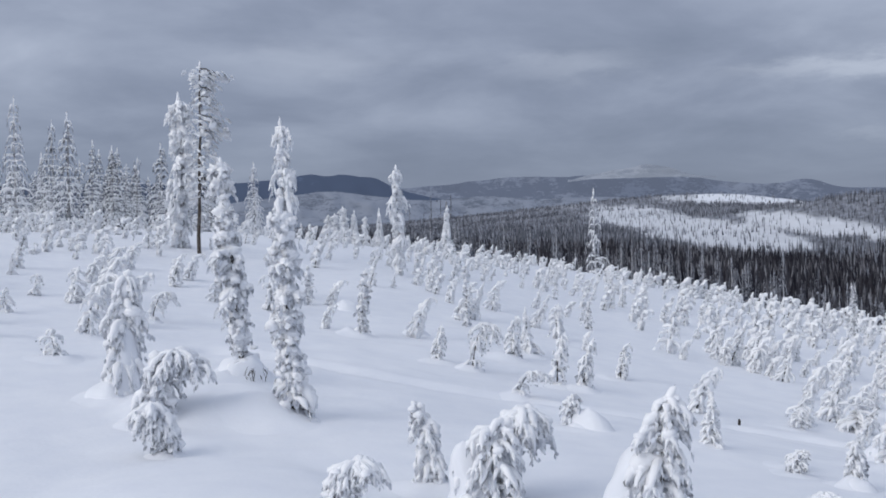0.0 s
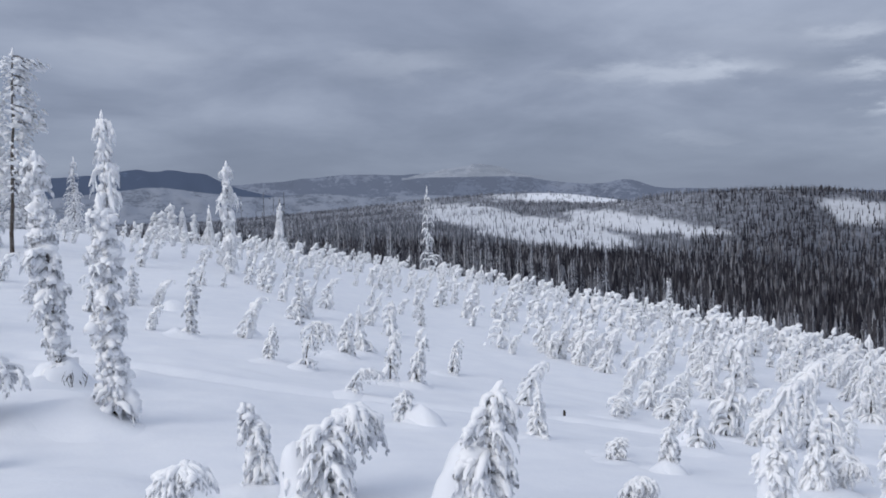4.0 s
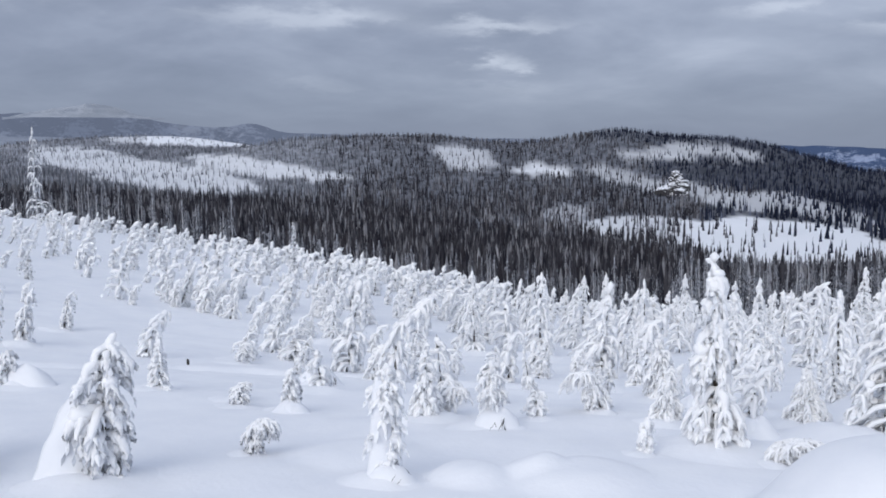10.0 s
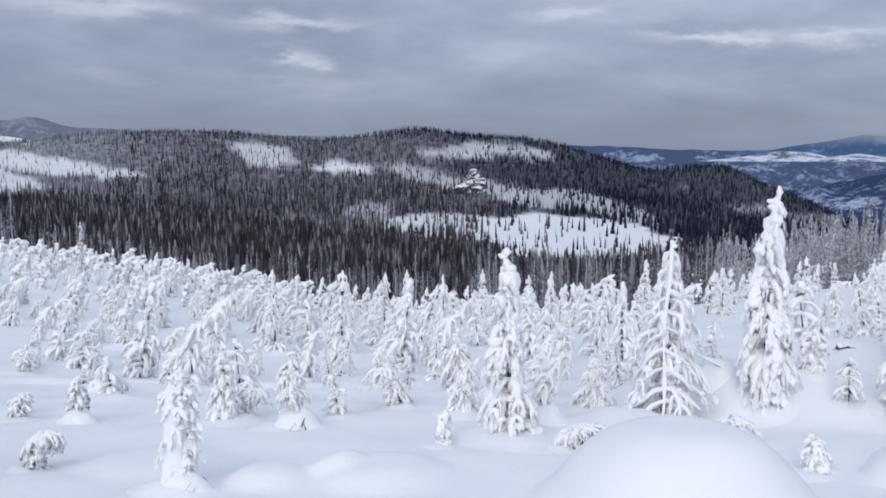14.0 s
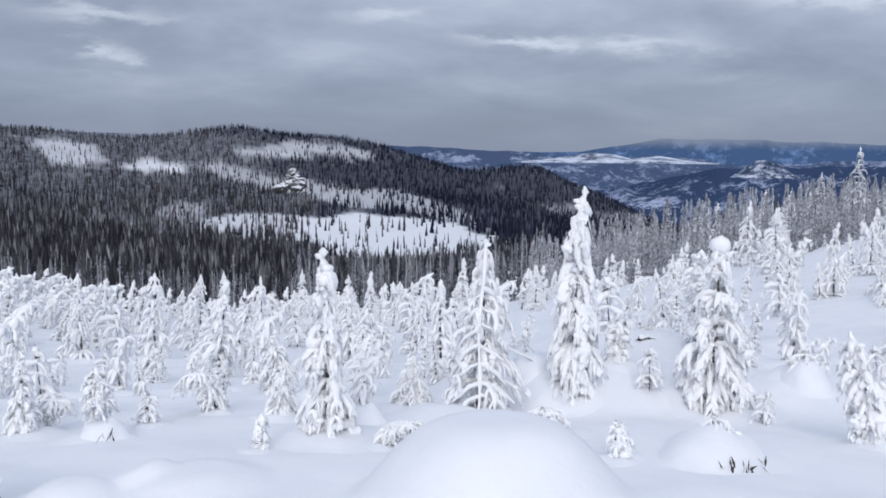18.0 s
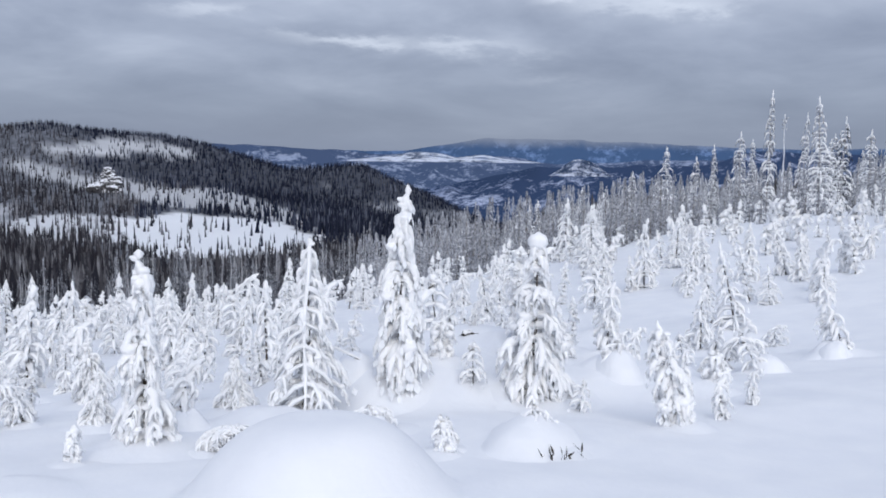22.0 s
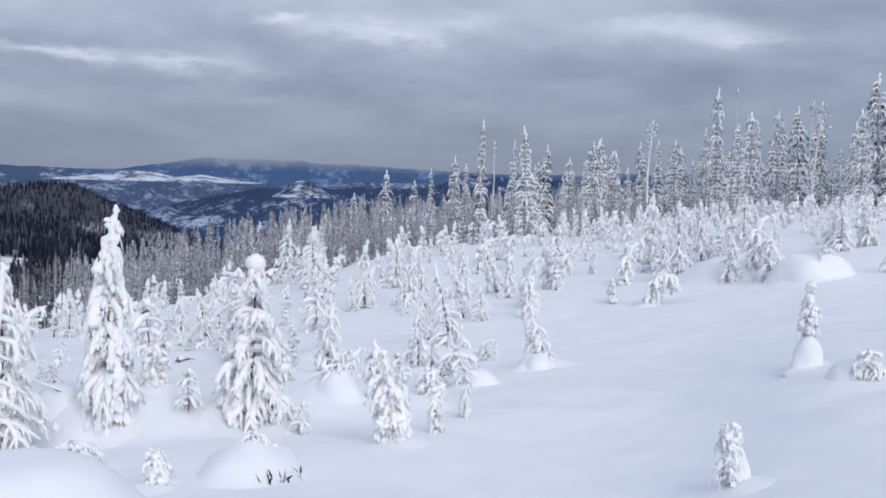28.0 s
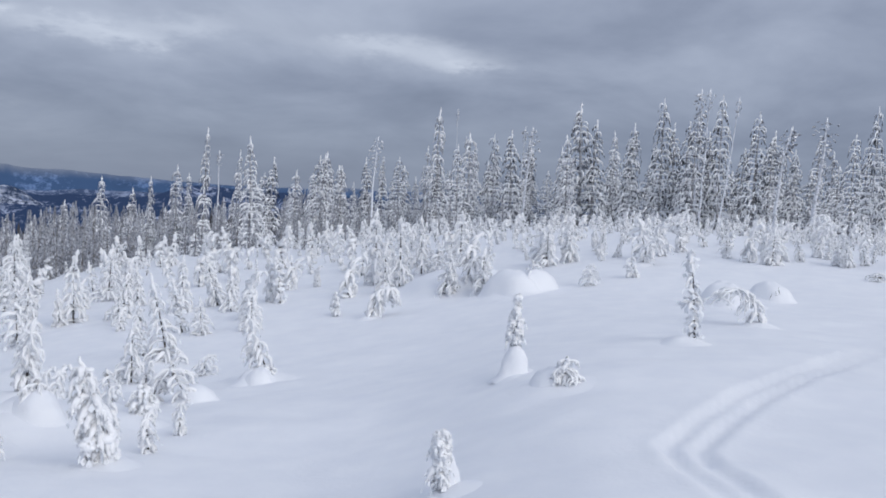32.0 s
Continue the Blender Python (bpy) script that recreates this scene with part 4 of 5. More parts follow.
# ---- tall trees ----
def tall_tree(rng, h, w, kind="spire", white=.7, sprays=420, fine=True, big=1.0):
    """A grown conifer: trunk and limbs, needle sprays, and the snow on them. kind: spire, dead (a pole with a tuft), snag (bare below) or torn (bare below, boughs to leeward)."""
    trunk, crown, snow = Soup(), Soup(), Soup()
    u = np.linspace(0, 1, 9)
    wob = .006 * h * np.cumsum(rng.randn(9, 2), 0) * (.9 if kind in ("dead", "snag") else .5)
    axis = np.stack([wob[:, 0], wob[:, 1], h * (u - .02)], -1)
    at = lambda s: np.array([np.interp(s, u, axis[:, i]) for i in range(3)])
    trunk.tube(axis, np.linspace(.013 * h, .003 * h, 9) * (.8 if kind == "dead" else .62 if kind == "torn" else 1), 6 if fine else 3)
    low = {"spire": .03, "dead": .86, "snag": .60, "torn": .30}[kind]
    ph = rng.rand(4) * 6.28
    rings = rng.uniform(9, 13)

    def reach(s, a):
        if kind == "spire":
            r = (1 - s) ** .6 * 1.0 + .12
            r *= 1 + .22 * math.sin(s * rings * 6.28 + ph[0] + .8 * math.sin(a)) + .20 * math.sin(2 * a + 7 * s + ph[1]) + .12 * math.sin(5 * a + 19 * s + ph[2])
        elif kind == "torn":
            r = np.interp(s, [.2, .34, .5, .58, .7, .8, .9, 1], [.2, .75, .8, .35, .85, .6, .45, 1.0]) * (.80 + .30 * math.cos(a)) * 1.1
        else:
            r = np.interp(s, [low, low + .1, .9, 1], [.25, .6, .8, .55]) * (1 + .4 * math.sin(2 * a + 9 * s + ph[1]))
        return .5 * w * max(r, .03)

    for i in range({"spire": 40 if fine else 4, "dead": 10, "snag": 16, "torn": 40}[kind]):
        s = rng.uniform(.3 if kind in ("dead", "snag") else low, .97)
        a = rng.randn() * .9 if kind == "torn" else rng.rand() * 6.283
        L = reach(max(s, low), a) * (.9 if s >= low else .25 + .3 * rng.rand())
        o = np.array([math.cos(a), math.sin(a), 0]) * L
        trunk.tube([at(s), at(s) + o * .55 + (0, 0, -.1 * L), at(s) + o + (0, 0, -.5 * L)], np.array([.0035, .0028, .001]) * h, 3)
    for i in range(sprays):
        v = (i + rng.rand()) / sprays
        s = low + (.985 - low) * ((1 - (1 - v) ** .76) if kind == "spire" else v)
        a = rng.randn() * 1.6 if kind == "torn" else rng.rand() * 6.283
        R = reach(s, a) * (1 + .14 * rng.randn())
        q = .30 + .70 * rng.rand() ** .6
        out_dir, side = np.array([math.cos(a), math.sin(a), 0]), np.array([-math.sin(a), math.cos(a), 0])
        l = (.18 * R + .042 * w) * (.55 + .9 * rng.rand()) * math.sqrt(420 / sprays) ** (.75 if kind == "spire" else .35) * (1.0 if kind == "torn" else big)
        p0 = at(s) + out_dir * R * q + np.array([0, 0, -.5 * R * q])
        l *= .45 + .55 * (1 - s) ** .5 if kind == "spire" else 1.0
        fall = rng.uniform(.2, 1.1)
        p2 = p0 + out_dir * l * .75 - np.array([0, 0, fall * l]) + rng.randn(3) * .16 * l
        p1 = .5 * (p0 + p2) + np.array([0, 0, .16 * l])
        wd = (side + .5 * rng.randn(3)) * l * rng.uniform(.34, .6)
        drop = np.array([0, 0, -.22 * l])
        crown.add(np.array([p0, p1 + wd + drop, p2 + drop, p1 - wd + drop, p1]), np.array([[0, 1, 2, 4], [0, 4, 2, 3]]))
        if rng.rand() < white:
            lift, k = np.array([0, 0, l * rng.uniform(.06, .16)]), rng.uniform(.6, .95)
            snow.add(np.array([p0 + lift, p1 + wd * k + lift * .3, p2 + lift * .2, p1 - wd * k + lift * .3, p1 + lift * 2]), np.array([[0, 1, 2, 4], [0, 4, 2, 3]]))
    if fine:
        snow.tube([at(.955), at(.97), at(.985), at(1.0)], np.array([.003, .006, .005, .002]) * h, 5 if fine else 3, rng, .3)
    return trunk, crown, snow


TALL = {
    "spire": "tall narrow snow-covered spruce at the edge of the forest",
    "rime": "tall narrow fir white with rime at the forest edge",
    "snowy": "lone slender fir thickly plastered with snow",
    "dead": "dead bare tree pole coated with rime",
    "snag": "half-dead tree with a bare pale trunk and small snowy crown",
    "torn": "tall wind-torn spruce with a bare dark trunk and ragged snowy boughs",
}
PATTERNS = {}


def pattern(kind, pick):
    rng = np.random.RandomState(900 + 7 * len(PATTERNS))
    width = {"spire": .28, "rime": .24, "snowy": .24, "dead": .09, "snag": .12, "torn": .22, "far_spire": .26, "far_rime": .17, "mid_rime": .17, "far_spike": .17, "dusk_spire": .18}[kind] * (.85 + .1 * pick)
    form = kind if kind in ("dead", "snag", "torn") else "spire"
    white = {"rime": .46, "spire": .74, "far_spire": .68, "far_rime": .36, "mid_rime": .38, "far_spike": .14}.get(kind, .9)
    sprays = {"dead": 40, "snag": 90, "torn": 850, "snowy": 460, "far_spire": 110, "far_rime": 72, "mid_rime": 140, "far_spike": 34}.get(kind, 500)
    if kind in ("snowy", "spire", "rime", "far_spire", "far_rime", "mid_rime", "dusk_spire"):
        form, detail = ("tall", 0 if kind in ("spire", "rime") else -1)
        if kind == "snowy":
            form, detail = ("fir", "col")[pick % 2], 1
        soups = conifer(rng, 1.0, width * (1.15 if kind == "snowy" else 1.2), form, detail, .02 * rng.randn(), 0.0, {"snowy": .62, "spire": .82, "far_spire": .8, "dusk_spire": .7}.get(kind, .9))
        for soup in soups:
            soup.v = [10.0 * v for v in soup.v]
    else:
        soups = tall_tree(rng, 10.0, 10.0 * width, form, white, sprays, kind != "far_spike")
    bark = RIMED_POLE if kind in ("dead", "snag") else BARK if kind == "torn" else SPIKE_FIR if kind == "far_spike" else RIMED_BARK
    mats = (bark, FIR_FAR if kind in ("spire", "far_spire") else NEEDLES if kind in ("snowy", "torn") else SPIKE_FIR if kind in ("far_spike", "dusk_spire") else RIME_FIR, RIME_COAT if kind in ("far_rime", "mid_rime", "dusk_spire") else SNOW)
    return 10.0 * width, [(n, s.mesh(n, m)) for n, s, m in zip(("trunk", "crown", "snow_load"), soups, mats) if s.n]


def stamp(name, label, category, meshes, places):
    """Joins many copies: meshes is a list of patterns, each a list of (name, mesh); places are (pattern, matrix)."""
    top = tagged(new(name), label, category, kind="stuff")
    packed = []
    for pat in meshes:
        row = []
        for n, me in pat:
            co, ix = np.empty(len(me.vertices) * 3, np.float32), np.empty(len(me.loops), np.int32)
            me.vertices.foreach_get("co", co), me.loops.foreach_get("vertex_index", ix)
            row.append((n, co.reshape(-1, 3), ix.reshape(-1, 4), me.materials[0]))
        packed.append(row)
    for which, (n, _, _, mat) in enumerate(packed[0]):
        vs, fs, k = [], [], 0
        for pat, m in places:
            co, ix = packed[pat][which][1:3]
            m = np.array(m)
            vs.append(co @ m[:3, :3].T + m[:3, 3]), fs.append(ix + k)
            k += len(co)
        tagged(part(n, fast_mesh(n, np.concatenate(vs), np.concatenate(fs), mat), top), kind="stuff")
    return top


def tall(kind, az, d, h, w, turn=0.0, tilt=0.0, pick=0):
    """Stands a tall tree up; trees of one pattern share their meshes."""
    key = (kind, pick % 5)
    if key not in PATTERNS:
        PATTERNS[key] = pattern(kind, pick % 5)
    wide, meshes = PATTERNS[key]
    top = tagged(new("tall_spruce" if kind in ("spire", "rime", "snowy") else "dead_tree"), TALL[kind], "tree", "tall trees of the forest edge")
    for n, me in meshes:
        ob = part(n, me, top)
        if n != "trunk":
            tagged(ob, kind="stuff")
    top.matrix_basis = spot(az, d, .1, 0) @ Matrix.Rotation(radians(tilt), 4, "Y") @ Matrix.Rotation(radians(turn), 4, "Z") @ Matrix.Diagonal((w / wide, w / wide, h / 10.0, 1))
    return top


def background_trees(n, az0, az1, d0, d1, h0, h1, seed, kinds):
    """More of the same patterns, thick behind the edge."""
    r = np.random.RandomState(seed)
    for i in range(n):
        h = r.uniform(h0, h1)
        tall(kinds[i % len(kinds)], r.uniform(az0, az1), r.uniform(d0, d1), h, h * r.uniform(.2, .3), r.uniform(0, 360), r.randn() * 1.5, i)


# ---- the forest edge and lone tall trees: kind, azimuth, distance, height, width, turn, tilt, pattern ----
tall("torn", 14.25, 42.2, 8.45, 2.27, 0, 2, 0)
tall("snowy", 15.37, 44.2, 6.99, 1.33, 77, 1, 1)
tall("snowy", 9.42, 31.2, 5.84, 0.90, 154, 0, 3)
tall("snowy", 2.73, 42.7, 5.00, 0.93, 231, 0, 3)
tall("rime", -9.02, 140.2, 18.14, 3.4, 308, 0, 4)
tall("snowy", -0.09, 75.2, 3.97, 0.92, 25, 0, 5)
tall("snowy", 5.99, 70.2, 2.89, 0.77, 102, 0, 6)
tall("snowy", 5.26, 70.2, 2.67, 0.77, 179, 0, 7)
tall("snowy", 4.66, 66.2, 2.19, 0.63, 256, 0, 8)
tall("snowy", 3.81, 66.2, 2.85, 0.72, 333, 0, 9)
tall("snowy", 7.01, 66.2, 1.94, 0.99, 50, 0, 10)
tall("snowy", 6.50, 66.2, 2.13, 0.81, 127, 0, 11)
tall("spire", 11.07, 90.2, 3.28, 1.23, 204, 0, 12)
tall("spire", 24.06, 55.2, 7.34, 1.52, 281, 0, 13)
tall("spire", 22.26, 66.2, 7.21, 1.54, 358, 0, 14)
tall("spire", 21.37, 60.2, 7.03, 1.57, 75, 0, 15)
tall("spire", 20.16, 72.2, 6.56, 1.48, 152, 0, 16)
tall("spire", 19.76, 75.2, 6.19, 1.34, 229, 0, 17)
tall("spire", 18.76, 72.2, 6.04, 1.58, 306, 0, 18)
tall("spire", 17.80, 75.2, 5.73, 1.75, 23, 0, 19)
tall("spire", 16.44, 66.2, 5.90, 1.54, 100, 0, 20)
tall("spire", 16.20, 60.2, 2.63, 1.64, 177, 0, 21)
tall("spire", 13.69, 75.2, 3.39, 1.85, 254, 0, 22)
tall("spire", 23.08, 80.2, 4.89, 1.97, 331, 0, 23)
tall("spire", 20.88, 82.2, 5.97, 2.02, 48, 0, 24)
tall("spire", 19.41, 84.2, 5.28, 1.72, 125, 0, 25)
tall("spire", 18.35, 84.2, 5.33, 1.72, 202, 0, 26)
tall("spire", 17.13, 84.2, 4.92, 1.72, 279, 0, 27)
tall("spire", 25.35, 60.2, 6.85, 1.65, 356, 0, 28)
tall("spire", 26.56, 62.2, 7.74, 1.88, 73, 0, 29)
tall("spire", -23.22, 42.2, 3.02, 0.40, 150, 0, 30)
tall("rime", -23.23, 90.2, 6.10, 0.99, 227, 0, 31)
tall("rime", -83.96, 130.2, 16.69, 1.96, 304, 1, 32)
tall("dead", -84.78, 132.2, 13.69, 1.44, 21, 0, 33)
tall("rime", -85.78, 130.2, 13.23, 2.13, 98, 2, 34)
tall("rime", -82.47, 135.2, 12.30, 2.40, 175, 0, 35)
tall("rime", -83.22, 140.2, 11.23, 2.10, 252, 0, 36)
tall("rime", -78.35, 135.2, 11.83, 2.77, 329, 0, 37)
tall("rime", -80.94, 138.2, 11.29, 2.07, 46, 0, 38)
tall("rime", -80.04, 135.2, 9.84, 2.77, 123, 0, 39)
tall("rime", -76.47, 140.2, 9.48, 2.10, 200, 0, 40)
tall("rime", -73.62, 140.2, 8.67, 2.30, 277, 0, 41)
tall("rime", -74.77, 130.2, 7.15, 2.13, 354, 0, 42)
tall("rime", -86.66, 135.2, 9.75, 2.40, 71, 0, 43)
tall("dead", -87.73, 120.2, 5.10, 0.82, 148, 0, 44)
tall("rime", -89.28, 112.2, 8.63, 2.30, 225, 0, 45)
tall("rime", -90.28, 115.2, 8.28, 2.20, 302, 0, 46)
tall("rime", -91.75, 108.2, 8.54, 2.36, 19, 0, 47)
tall("rime", -90.99, 100.2, 5.74, 1.78, 96, 0, 48)
tall("rime", -92.64, 105.2, 6.32, 1.72, 173, 0, 49)
tall("snag", -93.77, 74.2, 8.10, 0.91, 250, 3, 50)
tall("rime", -94.35, 92.2, 7.75, 1.64, 327, 0, 51)
tall("rime", -95.62, 95.2, 7.01, 1.95, 44, 0, 52)
tall("rime", -96.33, 92.2, 5.59, 1.63, 121, 0, 53)
tall("rime", -96.97, 88.2, 8.15, 1.57, 198, 0, 54)
tall("rime", -97.62, 84.2, 11.03, 1.96, 275, 0, 55)
tall("dead", -98.63, 84.2, 11.06, 0.35, 352, 0, 56)
tall("dead", -99.30, 86.2, 8.74, 0.35, 69, 0, 57)
tall("rime", -99.87, 84.2, 7.75, 1.50, 146, 0, 58)
tall("spire", -101.08, 80.2, 8.02, 2.23, 223, 0, 59)
tall("spire", -102.08, 78.2, 8.09, 2.05, 300, 0, 60)
tall("snag", -102.76, 76.2, 8.27, 1.15, 17, 3, 61)
tall("spire", -103.31, 80.2, 6.69, 1.73, 94, 0, 62)
tall("spire", -104.23, 86.2, 5.15, 1.73, 171, 0, 63)
tall("spire", -105.18, 84.2, 6.21, 1.95, 248, 0, 64)
tall("spire", -106.14, 76.2, 9.83, 3.07, 325, 0, 65)
tall("spire", -106.93, 75.2, 8.39, 2.33, 42, 0, 66)
tall("spire", -107.97, 80.2, 6.13, 2.10, 119, 0, 67)
tall("spire", -109.10, 74.2, 7.92, 2.07, 196, 0, 68)
tall("spire", -110.77, 74.2, 9.98, 2.30, 273, 0, 69)
tall("spire", -111.50, 74.2, 8.08, 1.72, 350, 0, 70)
tall("spire", -112.19, 72.2, 8.03, 1.90, 67, 0, 71)
tall("snag", -112.85, 70.2, 10.27, 1.45, 144, 0, 72)
tall("spire", -112.64, 70.2, 8.29, 2.50, 221, 0, 73)
tall("spire", -113.97, 70.2, 9.65, 2.18, 298, 0, 74)
tall("spire", -113.49, 72.2, 7.31, 2.46, 15, 0, 75)
tall("spire", -115.26, 72.2, 6.14, 2.01, 92, 0, 76)
tall("spire", -116.03, 68.2, 8.34, 2.32, 169, 0, 77)
tall("snag", -117.13, 66.2, 7.45, 1.54, 246, 5, 78)
tall("spire", -116.74, 68.2, 6.67, 2.11, 323, 0, 79)
tall("spire", -118.14, 70.2, 6.02, 1.63, 40, 0, 80)
tall("snag", -119.26, 66.2, 8.03, 1.54, 117, 3, 81)
tall("spire", -120.39, 68.2, 4.97, 1.79, 194, 0, 82)
tall("spire", -121.12, 64.2, 6.72, 1.79, 271, 0, 83)
tall("spire", -122.08, 60.2, 7.96, 1.68, 348, 0, 84)
tall("spire", -123.28, 60.2, 7.48, 1.86, 65, 0, 85)
tall("spire", -109.97, 82.2, 5.34, 2.28, 142, 0, 86)
tall("spire", -111.89, 82.2, 5.40, 2.54, 219, 0, 87)
tall("spire", -114.74, 82.2, 5.08, 2.54, 296, 0, 88)
tall("spire", -117.80, 80.2, 4.65, 2.47, 13, 0, 89)
tall("spire", -118.97, 80.2, 5.20, 2.23, 90, 0, 90)
tall("spire", -121.87, 76.2, 4.71, 2.12, 167, 0, 91)
tall("spire", -100.71, 92.2, 5.70, 2.42, 244, 0, 92)
tall("spire", -98.34, 96.2, 6.16, 2.67, 321, 0, 93)
tall("rime", -95.00, 104.2, 5.88, 2.27, 38, 0, 94)
tall("rime", -93.33, 110.2, 5.80, 2.25, 115, 0, 95)
tall("dead", -113.30, 66.2, 9.72, 0.73, 192, 0, 96)
tall("dead", -114.08, 66.2, 9.27, 0.64, 269, 5, 97)
tall("dead", -91.78, 100.2, 7.83, 0.82, 346, 0, 98)
tall("dead", -102.56, 82.2, 8.96, 0.79, 63, 2, 99)
tall("dead", -87.68, 112.2, 6.45, 0.77, 140, 0, 100)
background_trees(46, -86, -128, 74, 105, 6.0, 9.0, 61, ("spire", "rime", "spire"))
background_trees(60, -66, -92, 115, 210, 5.5, 8.5, 62, ("rime",))
background_trees(34, 9, 34, 62, 100, 4.0, 6.0, 63, ("spire", "rime"))


# ---- saplings on the open slope: kind, azimuth, distance, height, width, lean, overhang ----
sapling("col", -28.56, 7.90, 1.01, 0.40, 0.00, 0.00)
sapling("col", -99.05, 7.95, 0.59, 0.27, -0.08, 0.04)
sapling("bent", -12.59, 8.37, 1.33, 0.58, -0.02, 0.12)
sapling("stub", -65.54, 8.75, 0.41, 0.22, -0.03, -0.03)
sapling("bent", -2.74, 8.75, 1.00, 0.72, -0.06, 0.23)
sapling("stub", -65.88, 9.01, 0.33, 0.21, -0.07, 0.02)
sapling("stub", -44.03, 9.04, 0.38, 0.18, 0.01, 0.02)
sapling("stub", -70.88, 9.25, 0.41, 0.70, 0.00, 0.00)
sapling("fir", -48.11, 9.46, 1.91, 0.56, -0.06, 0.00)
sapling("stub", -60.88, 9.47, 0.36, 0.48, -0.04, 0.06)
sapling("bent", 0.92, 9.79, 1.00, 0.37, -0.05, -0.14)
sapling("stub", -61.72, 9.84, 0.29, 0.41, -0.17, 0.09)
sapling("col", -34.90, 10.16, 0.72, 0.39, 0.00, 0.00)
sapling("bent", -79.70, 10.41, 1.16, 0.44, -0.29, -0.02)
sapling("fir", -56.98, 10.68, 2.04, 0.84, 0.06, 0.00, 0.8, "young fir with a snowy stem and ribs before drooping boughs", 7)
sapling("stub", -37.78, 10.70, 0.37, 0.32, -0.05, 0.04)
sapling("fir", -30.99, 10.73, 0.93, 0.36, 0.00, 0.00)
sapling("fir", -45.11, 10.95, 0.67, 0.38, 0.08, 0.00)
sapling("fir", -62.65, 11.24, 2.40, 0.65, 0.06, 0.00)
sapling("fir", -53.01, 11.34, 0.70, 0.48, 0.02, 0.00)
sapling("fir", -53.14, 11.38, 0.70, 0.49, -0.05, 0.00)
sapling("bent", -23.01, 11.39, 0.55, 0.28, -0.02, 0.03)
sapling("stub", -23.00, 11.52, 0.45, 0.25, 0.00, 0.00)
sapling("ball", -70.86, 11.61, 2.10, 0.85, 0.05, 0.00)
sapling("stub", -20.02, 11.90, 0.34, 0.29, -0.02, 0.08)
sapling("stub", -65.21, 12.03, 0.58, 0.40, -0.01, 0.04)
sapling("bent", -19.84, 12.47, 0.31, 0.29, 0.03, 0.10)
sapling("fir", -45.08, 12.90, 0.95, 0.54, -0.04, 0.00)
sapling("stub", -75.75, 12.91, 0.49, 0.59, -0.03, 0.05)
sapling("col", -69.98, 12.97, 1.43, 0.41, -0.02, 0.00)
sapling("stub", -81.45, 13.23, 0.53, 0.41, -0.06, 0.06)
sapling("col", 9.02, 13.25, 3.01, 0.57, -0.05, 0.00)
sapling("fir", -15.37, 13.58, 0.72, 0.33, 0.02, 0.00)
sapling("fir", -15.28, 13.64, 0.77, 0.31, 0.02, 0.00)
sapling("stub", -24.70, 13.71, 0.62, 0.52, -0.04, 0.00)
sapling("stub", -7.37, 14.13, 0.56, 0.43, -0.02, 0.07)
sapling("stub", -7.40, 14.16, 0.55, 0.45, 0.01, 0.05)
sapling("bent", -75.09, 14.29, 1.22, 0.49, 0.04, 0.06)
sapling("bent", 18.67, 14.97, 1.96, 0.73, 0.12, 0.08)
sapling("col", -113.22, 15.55, 1.49, 0.41, -0.15, 0.00)
sapling("col", 11.93, 16.39, 3.73, 0.68, -0.19, 0.00)
sapling("col", -102.72, 13.25, 1.16, 0.28, 0.02, 0.00)
sapling("bent", -88.40, 18.2, 1.28, 0.62, -0.45, 0.00)
sapling("stub", 22.06, 18.43, 0.59, 0.60, -0.13, 0.08)
sapling("bent", -20.08, 18.95, 0.49, 0.58, 0.06, 0.06)
sapling("bent", -20.42, 19.68, 0.73, 0.61, -0.01, 0.20)
sapling("bent", -23.18, 19.85, 0.99, 0.93, -0.02, 0.13)
sapling("bent", -84.59, 19.85, 0.61, 0.66, -0.01, 0.21)
sapling("fir", -23.09, 19.99, 0.66, 0.78, 0.08, 0.06)
sapling("fir", -80.52, 20.09, 1.49, 0.69, -0.01, 0.07)
sapling("bent", -8.10, 20.37, 1.19, 0.41, 0.14, 0.12)
sapling("bent", -6.61, 20.40, 1.26, 0.41, 0.07, 0.14)
sapling("fir", -44.07, 20.95, 2.05, 0.78, 0.00, 0.00)
sapling("bent", 20.59, 21.10, 1.37, 0.70, 0.22, 0.41)
sapling("bent", 0.61, 21.36, 0.86, 0.40, 0.13, 0.00)
sapling("fir", -82.50, 21.9, 2.10, 0.86, -0.40, 0.00)
sapling("bent", -75.06, 23.16, 1.30, 0.79, -0.02, 0.11)
sapling("bent", -10.27, 23.17, 0.97, 0.43, 0.14, 0.11)
sapling("bent", -4.06, 23.60, 1.18, 0.47, 0.01, 0.14)
sapling("stub", 24.60, 24.23, 0.65, 0.52, -0.04, 0.06)
sapling("col", 4.97, 24.32, 1.72, 0.46, 0.14, 0.00)
sapling("fir", -37.90, 24.36, 2.21, 0.87, 0.00, 0.00)
sapling("fir", -34.00, 24.68, 2.19, 0.64, -0.03, 0.00)
sapling("fir", -50.51, 24.84, 2.16, 0.76, 0.00, 0.00)
sapling("fir", -5.08, 24.94, 1.32, 0.50, -0.16, 0.07)
sapling("fir", -25.40, 25.33, 1.21, 0.60, 0.08, 0.00)
sapling("fir", -49.00, 25.63, 2.13, 0.76, 0.08, 0.00)
sapling("bent", 21.16, 26.20, 1.01, 0.72, 0.03, 0.14)
sapling("fir", -87.08, 26.35, 1.25, 0.69, 0.00, 0.00)
sapling("fir", -84.28, 26.37, 1.06, 0.66, -0.08, 0.00)
sapling("stub", -59.99, 26.80, 0.72, 0.48, 0.01, 0.06)
sapling("stub", -92.08, 27.12, 0.72, 0.35, -0.06, 0.00)
